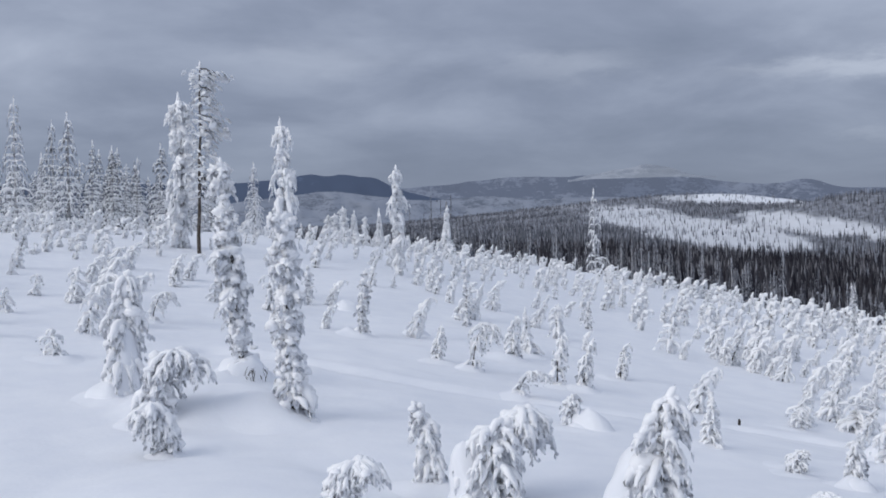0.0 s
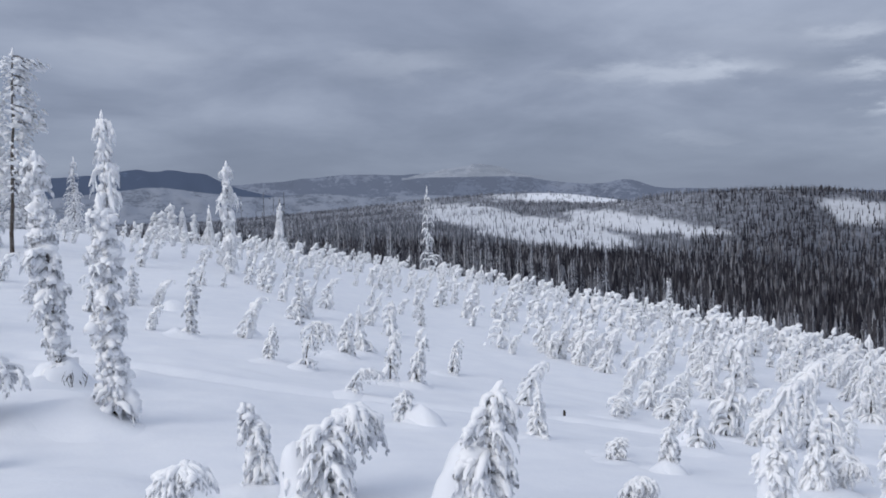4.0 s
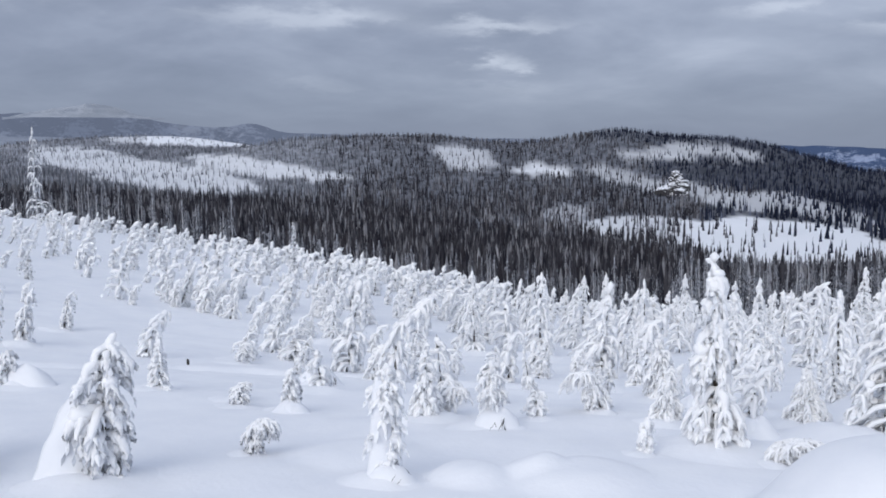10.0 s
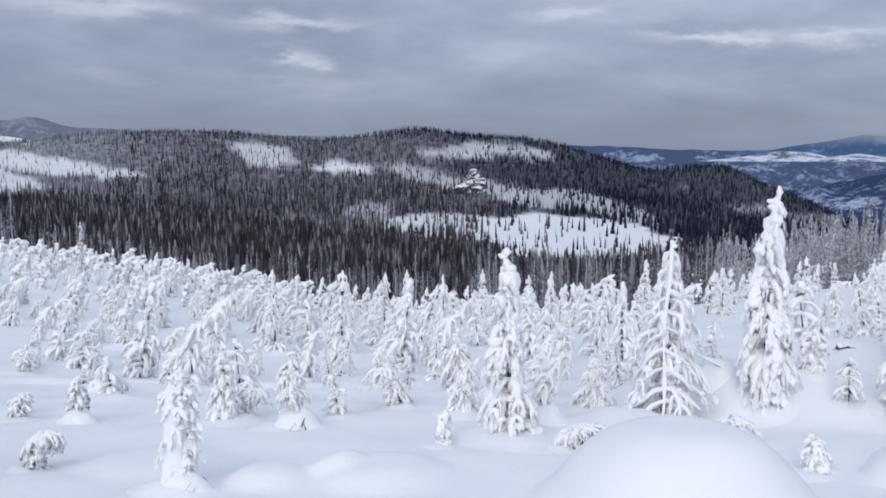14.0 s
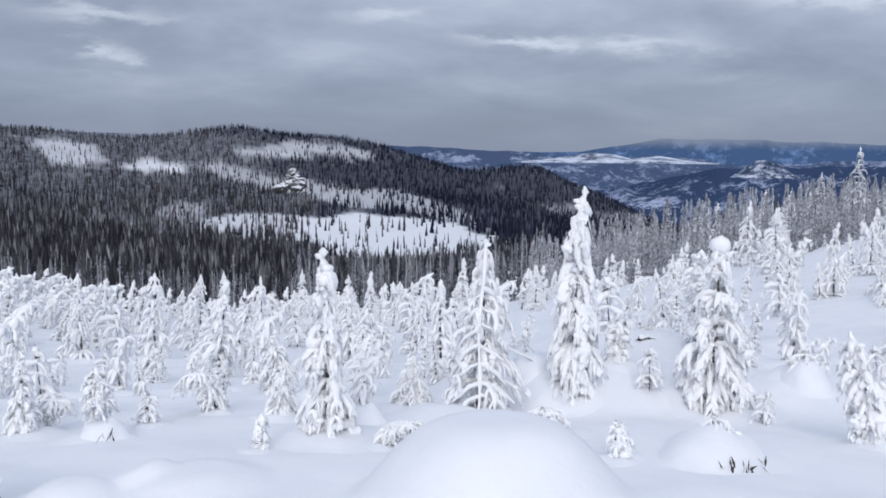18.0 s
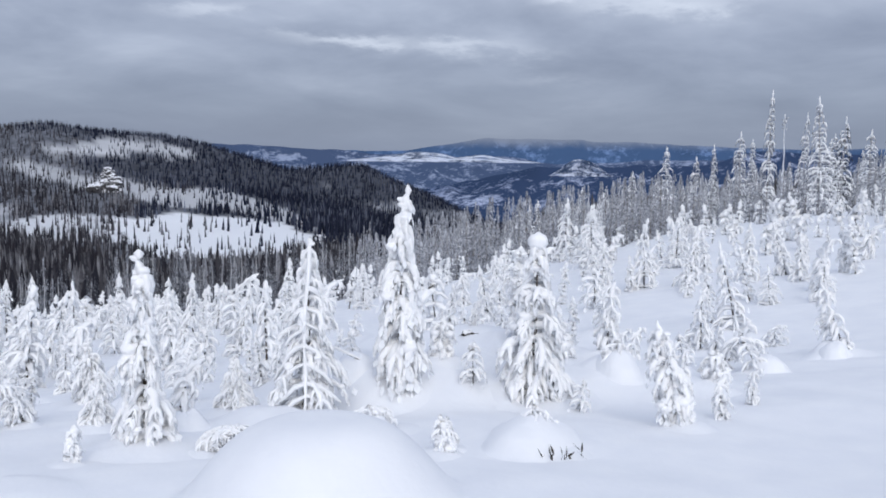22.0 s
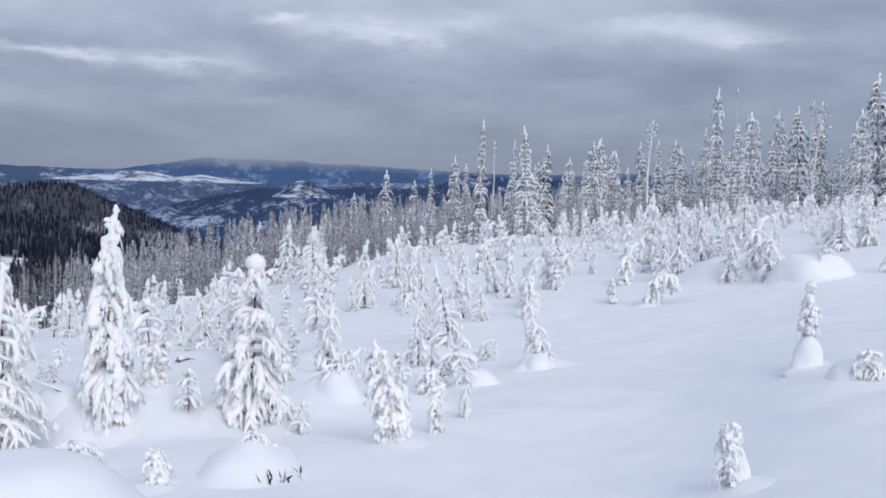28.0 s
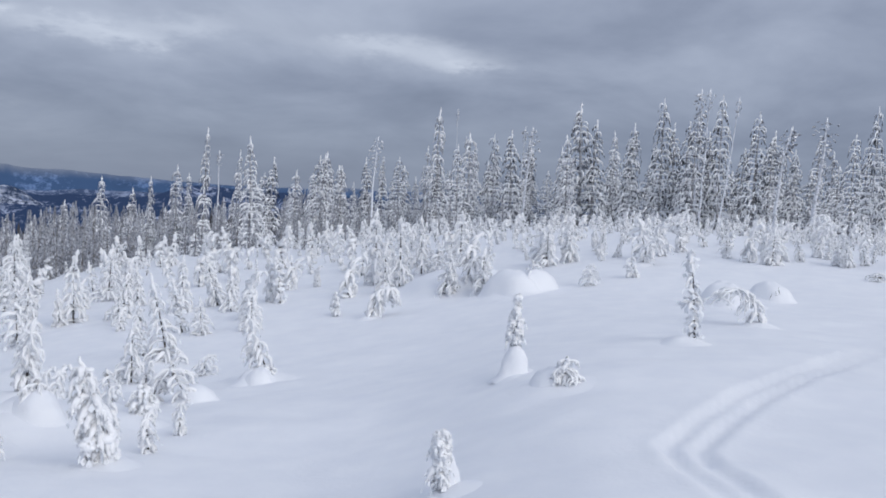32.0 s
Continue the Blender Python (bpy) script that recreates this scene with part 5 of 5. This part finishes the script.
sapling("stub", -103.58, 27.16, 0.92, 1.04, 0.00, 0.00)
sapling("stub", 23.12, 27.18, 0.62, 0.62, -0.01, 0.09)
sapling("stub", -91.96, 27.24, 0.65, 0.32, -0.03, 0.00)
sapling("bent", -107.11, 27.53, 0.74, 0.64, -0.08, 0.13)
sapling("fir", -100.79, 27.79, 1.48, 0.72, -0.07, 0.07)
sapling("fir", -35.02, 27.96, 1.83, 0.83, 0.17, 0.00)
sapling("bent", 10.26, 28.19, 1.48, 0.82, -0.02, 0.16)
sapling("bent", -98.48, 28.25, 1.09, 0.70, 0.10, 0.10)
sapling("fir", -98.76, 28.29, 1.31, 0.67, 0.00, 0.00)
sapling("bent", -100.60, 28.55, 0.99, 0.64, 0.00, 0.13)
sapling("stub", -109.54, 28.59, 0.70, 0.53, -0.14, 0.10)
sapling("col", -1.30, 29.30, 1.52, 0.49, 0.00, 0.00)
sapling("stub", -122.75, 29.53, 0.35, 0.63, -0.10, 0.16)
sapling("bent", -6.68, 29.66, 1.22, 0.59, -0.10, 0.17)
sapling("col", 8.17, 29.98, 1.23, 0.42, 0.04, 0.00)
sapling("fir", -27.46, 30.04, 1.26, 0.72, 0.00, 0.00)
sapling("fir", -77.29, 31.62, 2.38, 0.90, -0.13, 0.15)
sapling("fir", -117.18, 31.96, 1.25, 0.71, 0.04, 0.00)
sapling("bent", -104.06, 32.55, 1.44, 0.77, 0.00, 0.15)
sapling("bent", -66.56, 32.73, 1.35, 0.77, -0.12, 0.27)
sapling("fir", -40.47, 33.05, 2.08, 0.79, 0.04, 0.00)
sapling("stub", 15.52, 35.16, 0.54, 0.52, -0.10, 0.00)
sapling("bent", -53.99, 35.24, 2.20, 1.24, -0.36, 0.54)
sapling("col", -8.53, 35.37, 1.02, 0.37, 0.00, 0.00)
sapling("fir", -79.06, 36.53, 2.08, 1.08, 0.00, 0.00)
sapling("fir", -41.84, 36.82, 2.20, 0.79, 0.04, 0.00)
sapling("fir", -60.48, 36.82, 1.77, 0.92, -0.06, 0.00)
sapling("stub", 19.50, 37.33, 1.04, 0.71, 0.00, 0.17)
sapling("stub", 23.16, 37.46, 0.45, 0.53, 0.00, 0.00)
sapling("fir", -68.46, 37.84, 1.55, 0.89, 0.00, 0.00)
sapling("fir", -55.93, 38.11, 2.32, 0.88, 0.07, 0.00)
sapling("bent", -119.51, 38.20, 1.26, 0.84, 0.21, 0.17)
sapling("fir", -60.48, 39.88, 1.67, 1.09, 0.00, 0.00)
sapling("stub", 20.83, 40.61, 0.56, 0.67, 0.00, 0.00)
sapling("fir", -74.20, 40.96, 2.66, 1.63, -0.02, 0.00)
sapling("fir", -46.46, 41.16, 2.45, 0.83, 0.00, 0.00)
sapling("stub", 17.15, 42.41, 0.96, 0.58, 0.00, 0.00)
sapling("fir", -74.22, 42.49, 2.68, 1.40, -0.05, 0.00)
sapling("fir", -72.53, 50.02, 3.30, 1.26, 0.14, 0.00)


# ---- buried saplings and lumps of snow: azimuth, distance, height, width, dark sprays ----
snow_pillar(-10.5, 8.50, 0.80, 0.40, 0.10)
snow_pillar(-28.40, 7.90, 0.98, 0.19, -0.03)
snow_pillar(18.5, 14.85, 1.15, 0.36, 0.05)
snow_pillar(-1.6, 8.80, 0.72, 0.40, -0.10)
snow_lump(-49.9, 10.3, 0.50, 0.40, 0)
snow_lump(11.86, 16.27, 0.79, 0.83, 6)
snow_lump(-35.11, 10.06, 0.44, 0.43, 2)
snow_lump(-24.58, 14.91, 0.61, 0.58, 5)
snow_lump(-28.82, 7.86, 0.38, 0.36, 1)
snow_lump(-70.94, 9.16, 0.42, 0.90, 6)
snow_lump(-75.75, 12.91, 0.50, 0.64, 0)
snow_lump(-87.74, 17.99, 0.74, 0.62, 0)
snow_lump(-84.22, 16.12, 0.48, 0.61, 0)
snow_lump(5.88, 29.64, 0.42, 0.73, 0)
snow_lump(1.76, 25.69, 0.49, 0.52, 0)
snow_lump(-8.31, 14.21, 0.50, 0.65, 0)
snow_lump(-117.14, 25.26, 0.96, 1.02, 2)
snow_lump(-114.70, 23.07, 0.81, 1.20, 0)
snow_lump(-60.07, 11.60, 0.33, 0.65, 0)
snow_lump(-38.01, 19.48, 0.76, 0.53, 0)
snow_lump(-22.95, 11.30, 0.40, 0.31, 0)
snow_lump(-47.28, 12.37, 0.44, 0.51, 0)
snow_lump(-60.88, 9.47, 0.31, 0.42, 5)
snow_lump(19.42, 14.87, 0.41, 0.58, 0)
snow_lump(12.57, 17.13, 0.49, 0.59, 0)
snow_lump(-103.44, 27.21, 0.90, 1.26, 0)
snow_pillar(-102.85, 13.1, 0.50, 0.36, 0.02)
snow_pillar(-99.42, 8.02, 0.42, 0.17, -0.04)
snow_lump(-102.31, 27.21, 1.12, 1.44, 0)
snow_lump(-105.20, 11.75, 0.42, 0.50, 0)


# ---- saplings bowed to the ground: azimuth, distance, height, span ----
arch(17.24, 13.08, 0.98, 0.70, thick=1.2)
arch(16.09, 11.37, 0.69, -0.35, thick=1.3)
arch(6.78, 8.82, 0.51, 0.46, thick=1.2)
arch(-4.24, 17.92, 0.53, 0.63, thick=1.0)
arch(-1.58, 20.77, 1.14, 0.59, thick=0.7)
arch(-31.58, 11.91, 0.36, 0.32, thick=0.8)
arch(-41.55, 11.28, 0.55, -0.41, thick=0.8)
arch(-51.04, 9.26, 0.27, 0.57, thick=1.2)
arch(-81.67, 16.43, 0.68, 0.73, thick=1.1)
arch(-94.09, 26.12, 0.94, 0.80, thick=1.7)
arch(-116.80, 19.06, 0.75, -0.96, thick=1.1)
arch(-51.15, 9.15, 0.27, 0.43, thick=1.1)
arch(-20.64, 9.11, 0.40, 0.21, thick=0.9)
arch(17.02, 23.78, 0.78, 0.59, thick=0.8)
arch(-32.03, 11.02, 0.40, 0.27, thick=0.8)
arch(19.99, 24.28, 1.08, 0.74, thick=0.9)
arch(-2.93, 9.45, 0.97, 0.47, thick=1.1)
arch(-99.68, 28.52, 0.96, 0.71, thick=1.0)
arch(-109.98, 31.01, 0.99, 0.90, thick=1.0)
arch(-118.92, 44.69, 1.36, 1.09, thick=1.0)
arch(-50.96, 9.32, 0.22, 0.52, thick=1.2)
arch(-59.70, 9.61, 0.32, 0.42, thick=1.2)
# broad firs in the tangle before the tall trees
for az, d, h, w, lean in ((-94.30, 33.2, 2.70, 1.00, -.06), (-95.73, 32.07, 2.40, .95, -.10), (-97.01, 34.46, 2.15, .90, -.10), (-99.24, 35.12, 2.09, 1.00, 0), (-104.43, 32.14, 1.55, .80, 0)):
    sapling("fir", az, d, h, w, lean, 0.0)
sapling("stub", -105.94, 11.60, 0.38, 0.55, 0.0, 0.0)


# ---- the saplings between: patterns that repeat over the slope ----
rng_s = np.random.RandomState(77)
NAMED = [o for o in scene.collection.objects if o.parent is None and o.name.startswith("snowy_sapling")]
TAKEN = np.array([o.matrix_basis.translation[:2] for o in NAMED])
SMALL = []
for i in range(12):
    kind = ("fir", "fir", "bent", "fir", "col", "fir", "bent", "stub", "fir", "bent", "fir", "fir")[i]
    wide = {"fir": .38, "bent": .40, "col": .30, "stub": .75}[kind]
    SMALL.append((kind, conifer(np.random.RandomState(300 + i), 1.0, wide, kind, 0, .06 * rng_s.randn(), .3 if kind == "bent" else 0.0)))
TINY = []
for i in range(12):
    kind = SMALL[i][0]
    soups = conifer(np.random.RandomState(500 + i), 1.0, {"fir": .40, "bent": .42, "col": .32, "stub": .75}[kind], kind, -1, .06 * rng_s.randn(), .3 if kind == "bent" else 0.0)
    TINY.append([(n, s.mesh(n, m)) for s, n, m in zip(soups, ("trunk", "crown", "snow_load"), (BARK, NEEDLES, SNOW))])
SMALL = [(k, [s.mesh(n, m) for s, n, m in zip(soups, ("trunk", "crown", "snow_load"), (BARK, NEEDLES, SNOW))]) for k, soups in SMALL]


def crowd(az):
    """How thick the saplings stand, by azimuth."""
    return np.interp(az, [-128, -112, -100, -92, -84, -76, -60, -45, -30, -18, -8, 0, 8, 16, 30], [.8, .8, .85, .5, .26, .22, .26, .6, .95, 1, .6, .3, .3, .4, .5])


placed, tries = 0, 0
STAND = []
while placed < 1730 and tries < 120000:
    tries += 1
    az = rng_s.uniform(-128, 30)
    edge = float(smooth_interp(az, AZ, D_CREST)) + 14
    d = math.sqrt(rng_s.uniform(15.0 ** 2, edge ** 2))
    near_open = np.interp(az, [-128, -104, -90, -80, -70, -30, -15, -5, 10, 30], [32, 32, 30, 22, 17, 15.5, 17.5, 24, 24, 20])
    thick_edge = float(ease(34, 48, d)) * np.interp(az, [-40, -30, 5, 14], [0, .95, .95, .35])
    sparse = np.interp(d, [15, 24, 34], [.30, .55, 1.0])
    if d < near_open or rng_s.rand() > max(crowd(az) * sparse, thick_edge):
        continue
    p = np.array([-d * math.sin(radians(az)), d * math.cos(radians(az))])
    if (np.hypot(*(TAKEN - p).T) < np.interp(d, [16, 30], [.75, .5])).any():
        continue
    TAKEN = np.vstack([TAKEN, p])
    h = rng_s.uniform(.95, 2.4) * np.interp(az, [-128, -100, -85, -60, -40, -25, -10, 5, 30], [.9, .85, .85, .85, .82, .80, .70, .6, .7])
    # low before the edge of the tall trees
    h *= 1 - float(ease(29, 37, d)) * np.interp(az, [-128, -104, -97, -88], [.47, .46, .42, .12])
    pick = rng_s.choice([2, 6, 9]) if az > -33 and rng_s.rand() < .45 else rng_s.randint(12)
    STAND.append((az, d, h, pick, rng_s.uniform(-50, 50), np.interp(az, [-128, -75, -55, -35, -5, 30], [-3, -4, 0, 11, 14, 9]) + rng_s.randn() * 7))
    placed += 1
for i in range(260):
    # small ones between the nearer saplings
    az, d = rng_s.uniform(-84, -30), rng_s.uniform(10.5, 19)
    p = np.array([-d * math.sin(radians(az)), d * math.cos(radians(az))])
    if (np.hypot(*(TAKEN - p).T) < .6).any() or placed >= 1815 or rng_s.rand() < .4:
        continue
    TAKEN = np.vstack([TAKEN, p])
    STAND.append((az, d, rng_s.uniform(.3, .95), rng_s.choice([2, 4, 6, 7, 9, 2, 0]), rng_s.uniform(-60, 60), rng_s.randn() * 12))
    placed += 1
STAND.sort(key=lambda q: q[1])
for az, d, h, k, turn, tilt in STAND[:188]:
    kind, meshes = SMALL[k]
    top = tagged(new("snowy_sapling"), LABELS[kind], "tree", "snow-laden saplings on the open slope")
    for n, me in zip(("trunk", "crown", "snow_load"), meshes):
        ob = part(n, me, top)
        if n != "trunk":
            tagged(ob, kind="stuff")
    top.matrix_basis = spot(az, d, .03 * h) @ Matrix.Rotation(radians(tilt), 4, "Y") @ Matrix.Rotation(radians(turn), 4, "Z") @ Matrix.Diagonal((h, h, h, 1))
# the rest, farther off, joined
POSES = [(k, d, spot(az, d, .03 * h) @ Matrix.Rotation(radians(tilt), 4, "Y") @ Matrix.Rotation(radians(turn), 4, "Z") @ Matrix.Diagonal((h, h, h, 1))) for az, d, h, k, turn, tilt in STAND[188:]]
MIDDLE = [list(zip(("trunk", "crown", "snow_load"), meshes)) for _, meshes in SMALL]
stamp("sapling_thicket", "thicket of small snow-covered saplings on the open slope", "trees", MIDDLE, [(k, m) for k, d, m in POSES if d < 36])
stamp("sapling_thicket", "thicket of small snow-covered saplings along the brow of the slope", "trees", TINY, [(k, m) for k, d, m in POSES if d >= 36])


# ---- small dark things in the snow ----
def fallen_log(az, d, length, thick):
    COUNT[0] += 1
    rng = np.random.RandomState(COUNT[0])
    top = tagged(new("fallen_log"), "dark broken log poking out of the snow under a white cap", "log")
    log, cap = Soup(), Soup()
    q = np.linspace(-.5, .5, 7)
    axis = np.stack([length * q, .1 * length * np.sin(4 * q), thick * (.35 + .3 * q)], -1)
    log.tube(axis, thick * .36 * np.array([.35, .7, 1, .9, .8, .7, .3]), 8, rng, .3)
    for _ in range(9):
        b = axis[rng.randint(0, 7)]
        log.tube([b, b + np.array([rng.randn() * .9, -.5 - .3 * rng.rand(), rng.uniform(-.5, .3)]) * thick], [thick * .10, thick * .03], 4)
    for _ in range(3):
        b = axis[rng.randint(1, 6)]
        log.tube([b, b + np.array([rng.randn() * .2, -.3, .5]) * thick * 1.6], [thick * .12, thick * .04], 5)
    cap.tube(axis * np.array([.9, 1, 1]) + np.array([0, .1 * thick, thick * .38]), thick * .55 * np.array([.2, .8, 1, .9, 1, .7, .2]), 8, rng, .15)
    part("log", log.mesh("log", BARK_DARK), top)
    part("snow_cap", cap.mesh("snow_cap", SNOW), top)
    top.matrix_basis = spot(az, d, .01)
    return top


def stake(az, d, h):
    top = tagged(new("stump"), "tiny dark stub of a broken stem standing out of the snow", "stump")
    s = Soup()
    s.tube([(0, 0, -.05), (.005, 0, h * .6), (.0, 0, h)], [.028, .026, .018], 7)
    part("stem", s.mesh("stem", BARK_DARK), top)
    top.matrix_basis = spot(az, d)
    return top


def bare_branch(az, d, span, rise):
    COUNT[0] += 1
    rng = np.random.RandomState(COUNT[0])
    top = tagged(new("bare_branch"), "thin bare branch curving up out of the snow, rimed white", "branch")
    s, w = Soup(), Soup()
    q = np.linspace(0, 1, 9)
    axis = np.stack([span * q, 0 * q, rise * q ** .7 - .03], -1)
    s.tube(axis, np.linspace(.012, .004, 9), 5)
    w.tube(axis + np.array([0, 0, .012]), .016 * rng.uniform(.6, 1.3, 9), 6, rng, .2)
    part("stem", s.mesh("stem", BARK), top)
    part("snow_line", w.mesh("snow_line", SNOW), top)
    top.matrix_basis = spot(az, d)
    return top


fallen_log(-66.78, 13.37, 0.17, 0.07)
fallen_log(-68.10, 28.91, 0.17, 0.08)
fallen_log(-122.79, 30.22, 0.31, 0.13)
stake(-16.97, 18.11, 0.11)
bare_branch(-61.58, 11.56, -0.66, 0.38)


# ---- far woods: trees that nobody could count ----
def woods(name, label, mat, xs, ys, hs, seed, tiers=3, sides=5, slim=.26, sink=.3):
    """Many small conifers as ragged tiered spires in one mesh."""
    r = np.random.RandomState(seed)
    n = len(xs)
    zs = height(xs, ys) - sink
    rings = []
    prof = []
    for k in range(tiers):
        lo, hi = k / tiers, (k + 1) / tiers
        prof += [(lo * .9 + .04, 1.0 - .78 * lo), (hi * .92, (1.0 - .78 * hi) * .5 if k < tiers - 1 else .03)]
    a = np.arange(sides) * 2 * np.pi / sides
    V = np.empty((n, len(prof), sides, 3), np.float32)
    turn, lean = r.rand(n) * 6.28, r.randn(n, 2) * .02
    wid = hs * slim * (.35 + .3 * r.rand(n))
    for i, (u, rad) in enumerate(prof):
        rr = (wid * rad)[:, None] * (.5 + .9 * r.rand(n, sides))
        V[:, i, :, 0] = xs[:, None] + rr * np.cos(a + turn[:, None]) + (lean[:, :1] * hs[:, None] * u)
        V[:, i, :, 1] = ys[:, None] + rr * np.sin(a + turn[:, None]) + (lean[:, 1:] * hs[:, None] * u)
        V[:, i, :, 2] = zs[:, None] + (hs * u)[:, None] - (.07 * hs[:, None] * r.rand(n, sides) if i % 2 == 0 else 0)
    f = grid_faces(len(prof), sides, True)
    F = (f[None] + (np.arange(n) * len(prof) * sides)[:, None, None]).reshape(-1, 4)
    return tagged(new(name, fast_mesh(name, V.reshape(-1, 3), F, mat, False)), label, "forest", kind="stuff")


def strewn(n, az0, az1, d0, d1, seed, power=1.0):
    r = np.random.RandomState(seed)
    az = np.radians(az0 + (az1 - az0) * r.rand(n))
    d = (d0 ** power + (d1 ** power - d0 ** power) * r.rand(n)) ** (1 / power)
    return -d * np.sin(az), d * np.cos(az), np.degrees(az), d, r


def standing(kinds, xs, ys, hs, seed, slim=(.8, 1.2)):
    """Patterns and poses for trees stamped at the points given."""
    r = np.random.RandomState(seed)
    pats = [pattern(k, j) for k, j in kinds]
    out = []
    for x, y, h in zip(xs, ys, hs):
        w = h / 10 * r.uniform(*slim)
        out.append((r.randint(len(pats)), Matrix.Translation((x, y, float(height(x, y)) - .15)) @ Matrix.Rotation(r.rand() * 6.28, 4, "Z") @ Matrix.Diagonal((w, w, h / 10, 1))))
    return [p[1] for p in pats], out


x, y, az, d, r = strewn(11500, 10, -78, 130, 760, 21, 1.5)
keep = (r.rand(len(x)) < WOODED(az, d)) & ((d > 190) | (r.rand(len(x)) < .5)) & (az > -61) & ((az < 2) | (d > 300))
x, y, d = x[keep], y[keep], d[keep]
hs = np.interp(d, [130, 260, 420], [9, 11, 13]) + np.interp(d, [130, 260, 420], [5, 7, 10]) * r.rand(len(x)) ** 1.3
az = az[keep]
hs = hs * (1 - .42 * ease(-42, -48, az) * ease(420, 560, d))
near = d < 235
dusted = near & (r.rand(len(x)) < .5)
stamp("valley_forest", "dark slender conifers in the valley below the slope", "forest", *standing([("far_spike", j) for j in range(5)], x[near & ~dusted], y[near & ~dusted], hs[near & ~dusted], 20))
stamp("valley_forest", "snow-dusted conifers standing in the valley below the slope", "forest", *standing([("dusk_spire", j) for j in range(5)], x[dusted], y[dusted], hs[dusted], 19))
woods("valley_forest", "dark conifer forest filling the valley below the slope", DARK_WOODS, x[~near], y[~near], hs[~near], 22, tiers=3, sides=4, slim=.21)
x, y, az, d, r = strewn(78000, 10, -100, 720, 2400, 23, 1.4)
keep = r.rand(len(x)) < np.clip(WOODED(az, d) * .95, .04, 1)
x, y, d, az = x[keep], y[keep], d[keep], az[keep]
hs = (1 - .38 * ease(-42, -48, az) * (1 - ease(820, 950, d))) * (np.interp(d, [720, 1100, 1800], [12, 10, 6.5]) + np.interp(d, [720, 1100, 1800], [9, 8, 6]) * r.rand(len(x)) ** 1.3)
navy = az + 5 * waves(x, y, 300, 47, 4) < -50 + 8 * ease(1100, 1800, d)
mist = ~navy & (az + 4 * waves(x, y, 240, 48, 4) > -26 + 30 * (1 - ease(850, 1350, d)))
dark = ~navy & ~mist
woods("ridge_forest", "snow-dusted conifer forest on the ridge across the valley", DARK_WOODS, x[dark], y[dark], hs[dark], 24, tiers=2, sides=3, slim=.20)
woods("ridge_forest", "pale misty conifer forest on the plateau across the valley", HAZE_TINTED_WOODS, x[mist], y[mist], hs[mist], 37, tiers=1, sides=3, slim=.17)
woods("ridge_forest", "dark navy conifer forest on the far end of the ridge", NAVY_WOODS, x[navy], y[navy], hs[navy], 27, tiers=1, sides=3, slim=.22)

x, y, az, d, r = strewn(9000, 10, -26, 2300, 3400, 35, 1.4)
keep = r.rand(len(x)) < .12 + .8 * WOODED(az, d)
x, y = x[keep], y[keep]
woods("plateau_forest", "thin forest on the snowy plateau before the mountains", HAZE_TINTED_WOODS, x, y, 7 + 6 * r.rand(len(x)), 36, tiers=1, sides=3, slim=.26)


def wall_of(kinds, name, label, n, az0, az1, d0, d1, seed, tops, spread=1.5, power=1.2):
    """A stand whose tops make an uneven line: tops is (azimuths, angles), both falling."""
    x, y, az, d, r = strewn(n, az0, az1, d0, d1, seed, power)
    line = smooth_interp(az, *tops) + .5 * waves(az, 0 * az, 5.0, seed, 3) - spread * r.rand(n) ** 1.5
    hs = np.clip(EYE + d * np.tan(np.radians(line)) - height(x, y), 1.8, 12)
    stamp(name, label, "forest", *standing(kinds, x, y, hs, seed + 1, (.85, 1.25)))


RIME = [("far_rime", j) for j in range(5)]
SPIRE = [("far_spire", j) for j in range(5)]
EDGE = ((-58, -72, -77, -84, -93, -99, -104, -110, -118, -135), (-5.5, -1.9, -1.1, -.5, .5, 1.1, 1.7, 2.2, 2.4, 2.2))
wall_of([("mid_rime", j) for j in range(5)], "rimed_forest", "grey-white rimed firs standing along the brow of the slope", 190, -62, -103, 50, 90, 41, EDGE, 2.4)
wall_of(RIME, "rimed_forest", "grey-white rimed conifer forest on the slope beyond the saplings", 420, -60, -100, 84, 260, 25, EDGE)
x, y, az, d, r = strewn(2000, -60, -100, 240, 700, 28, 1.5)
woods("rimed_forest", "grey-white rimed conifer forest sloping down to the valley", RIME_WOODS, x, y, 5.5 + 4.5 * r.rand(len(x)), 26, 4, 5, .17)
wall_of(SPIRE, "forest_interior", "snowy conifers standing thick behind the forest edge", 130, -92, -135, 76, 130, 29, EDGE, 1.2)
wall_of(SPIRE, "forest_interior", "snowy conifers standing thick behind the open slope", 90, 12, 36, 64, 120, 33, ((36, 24, 20, 15, 12), (3.0, 2.9, 2.6, 2.2, 1.0)), 1.6)
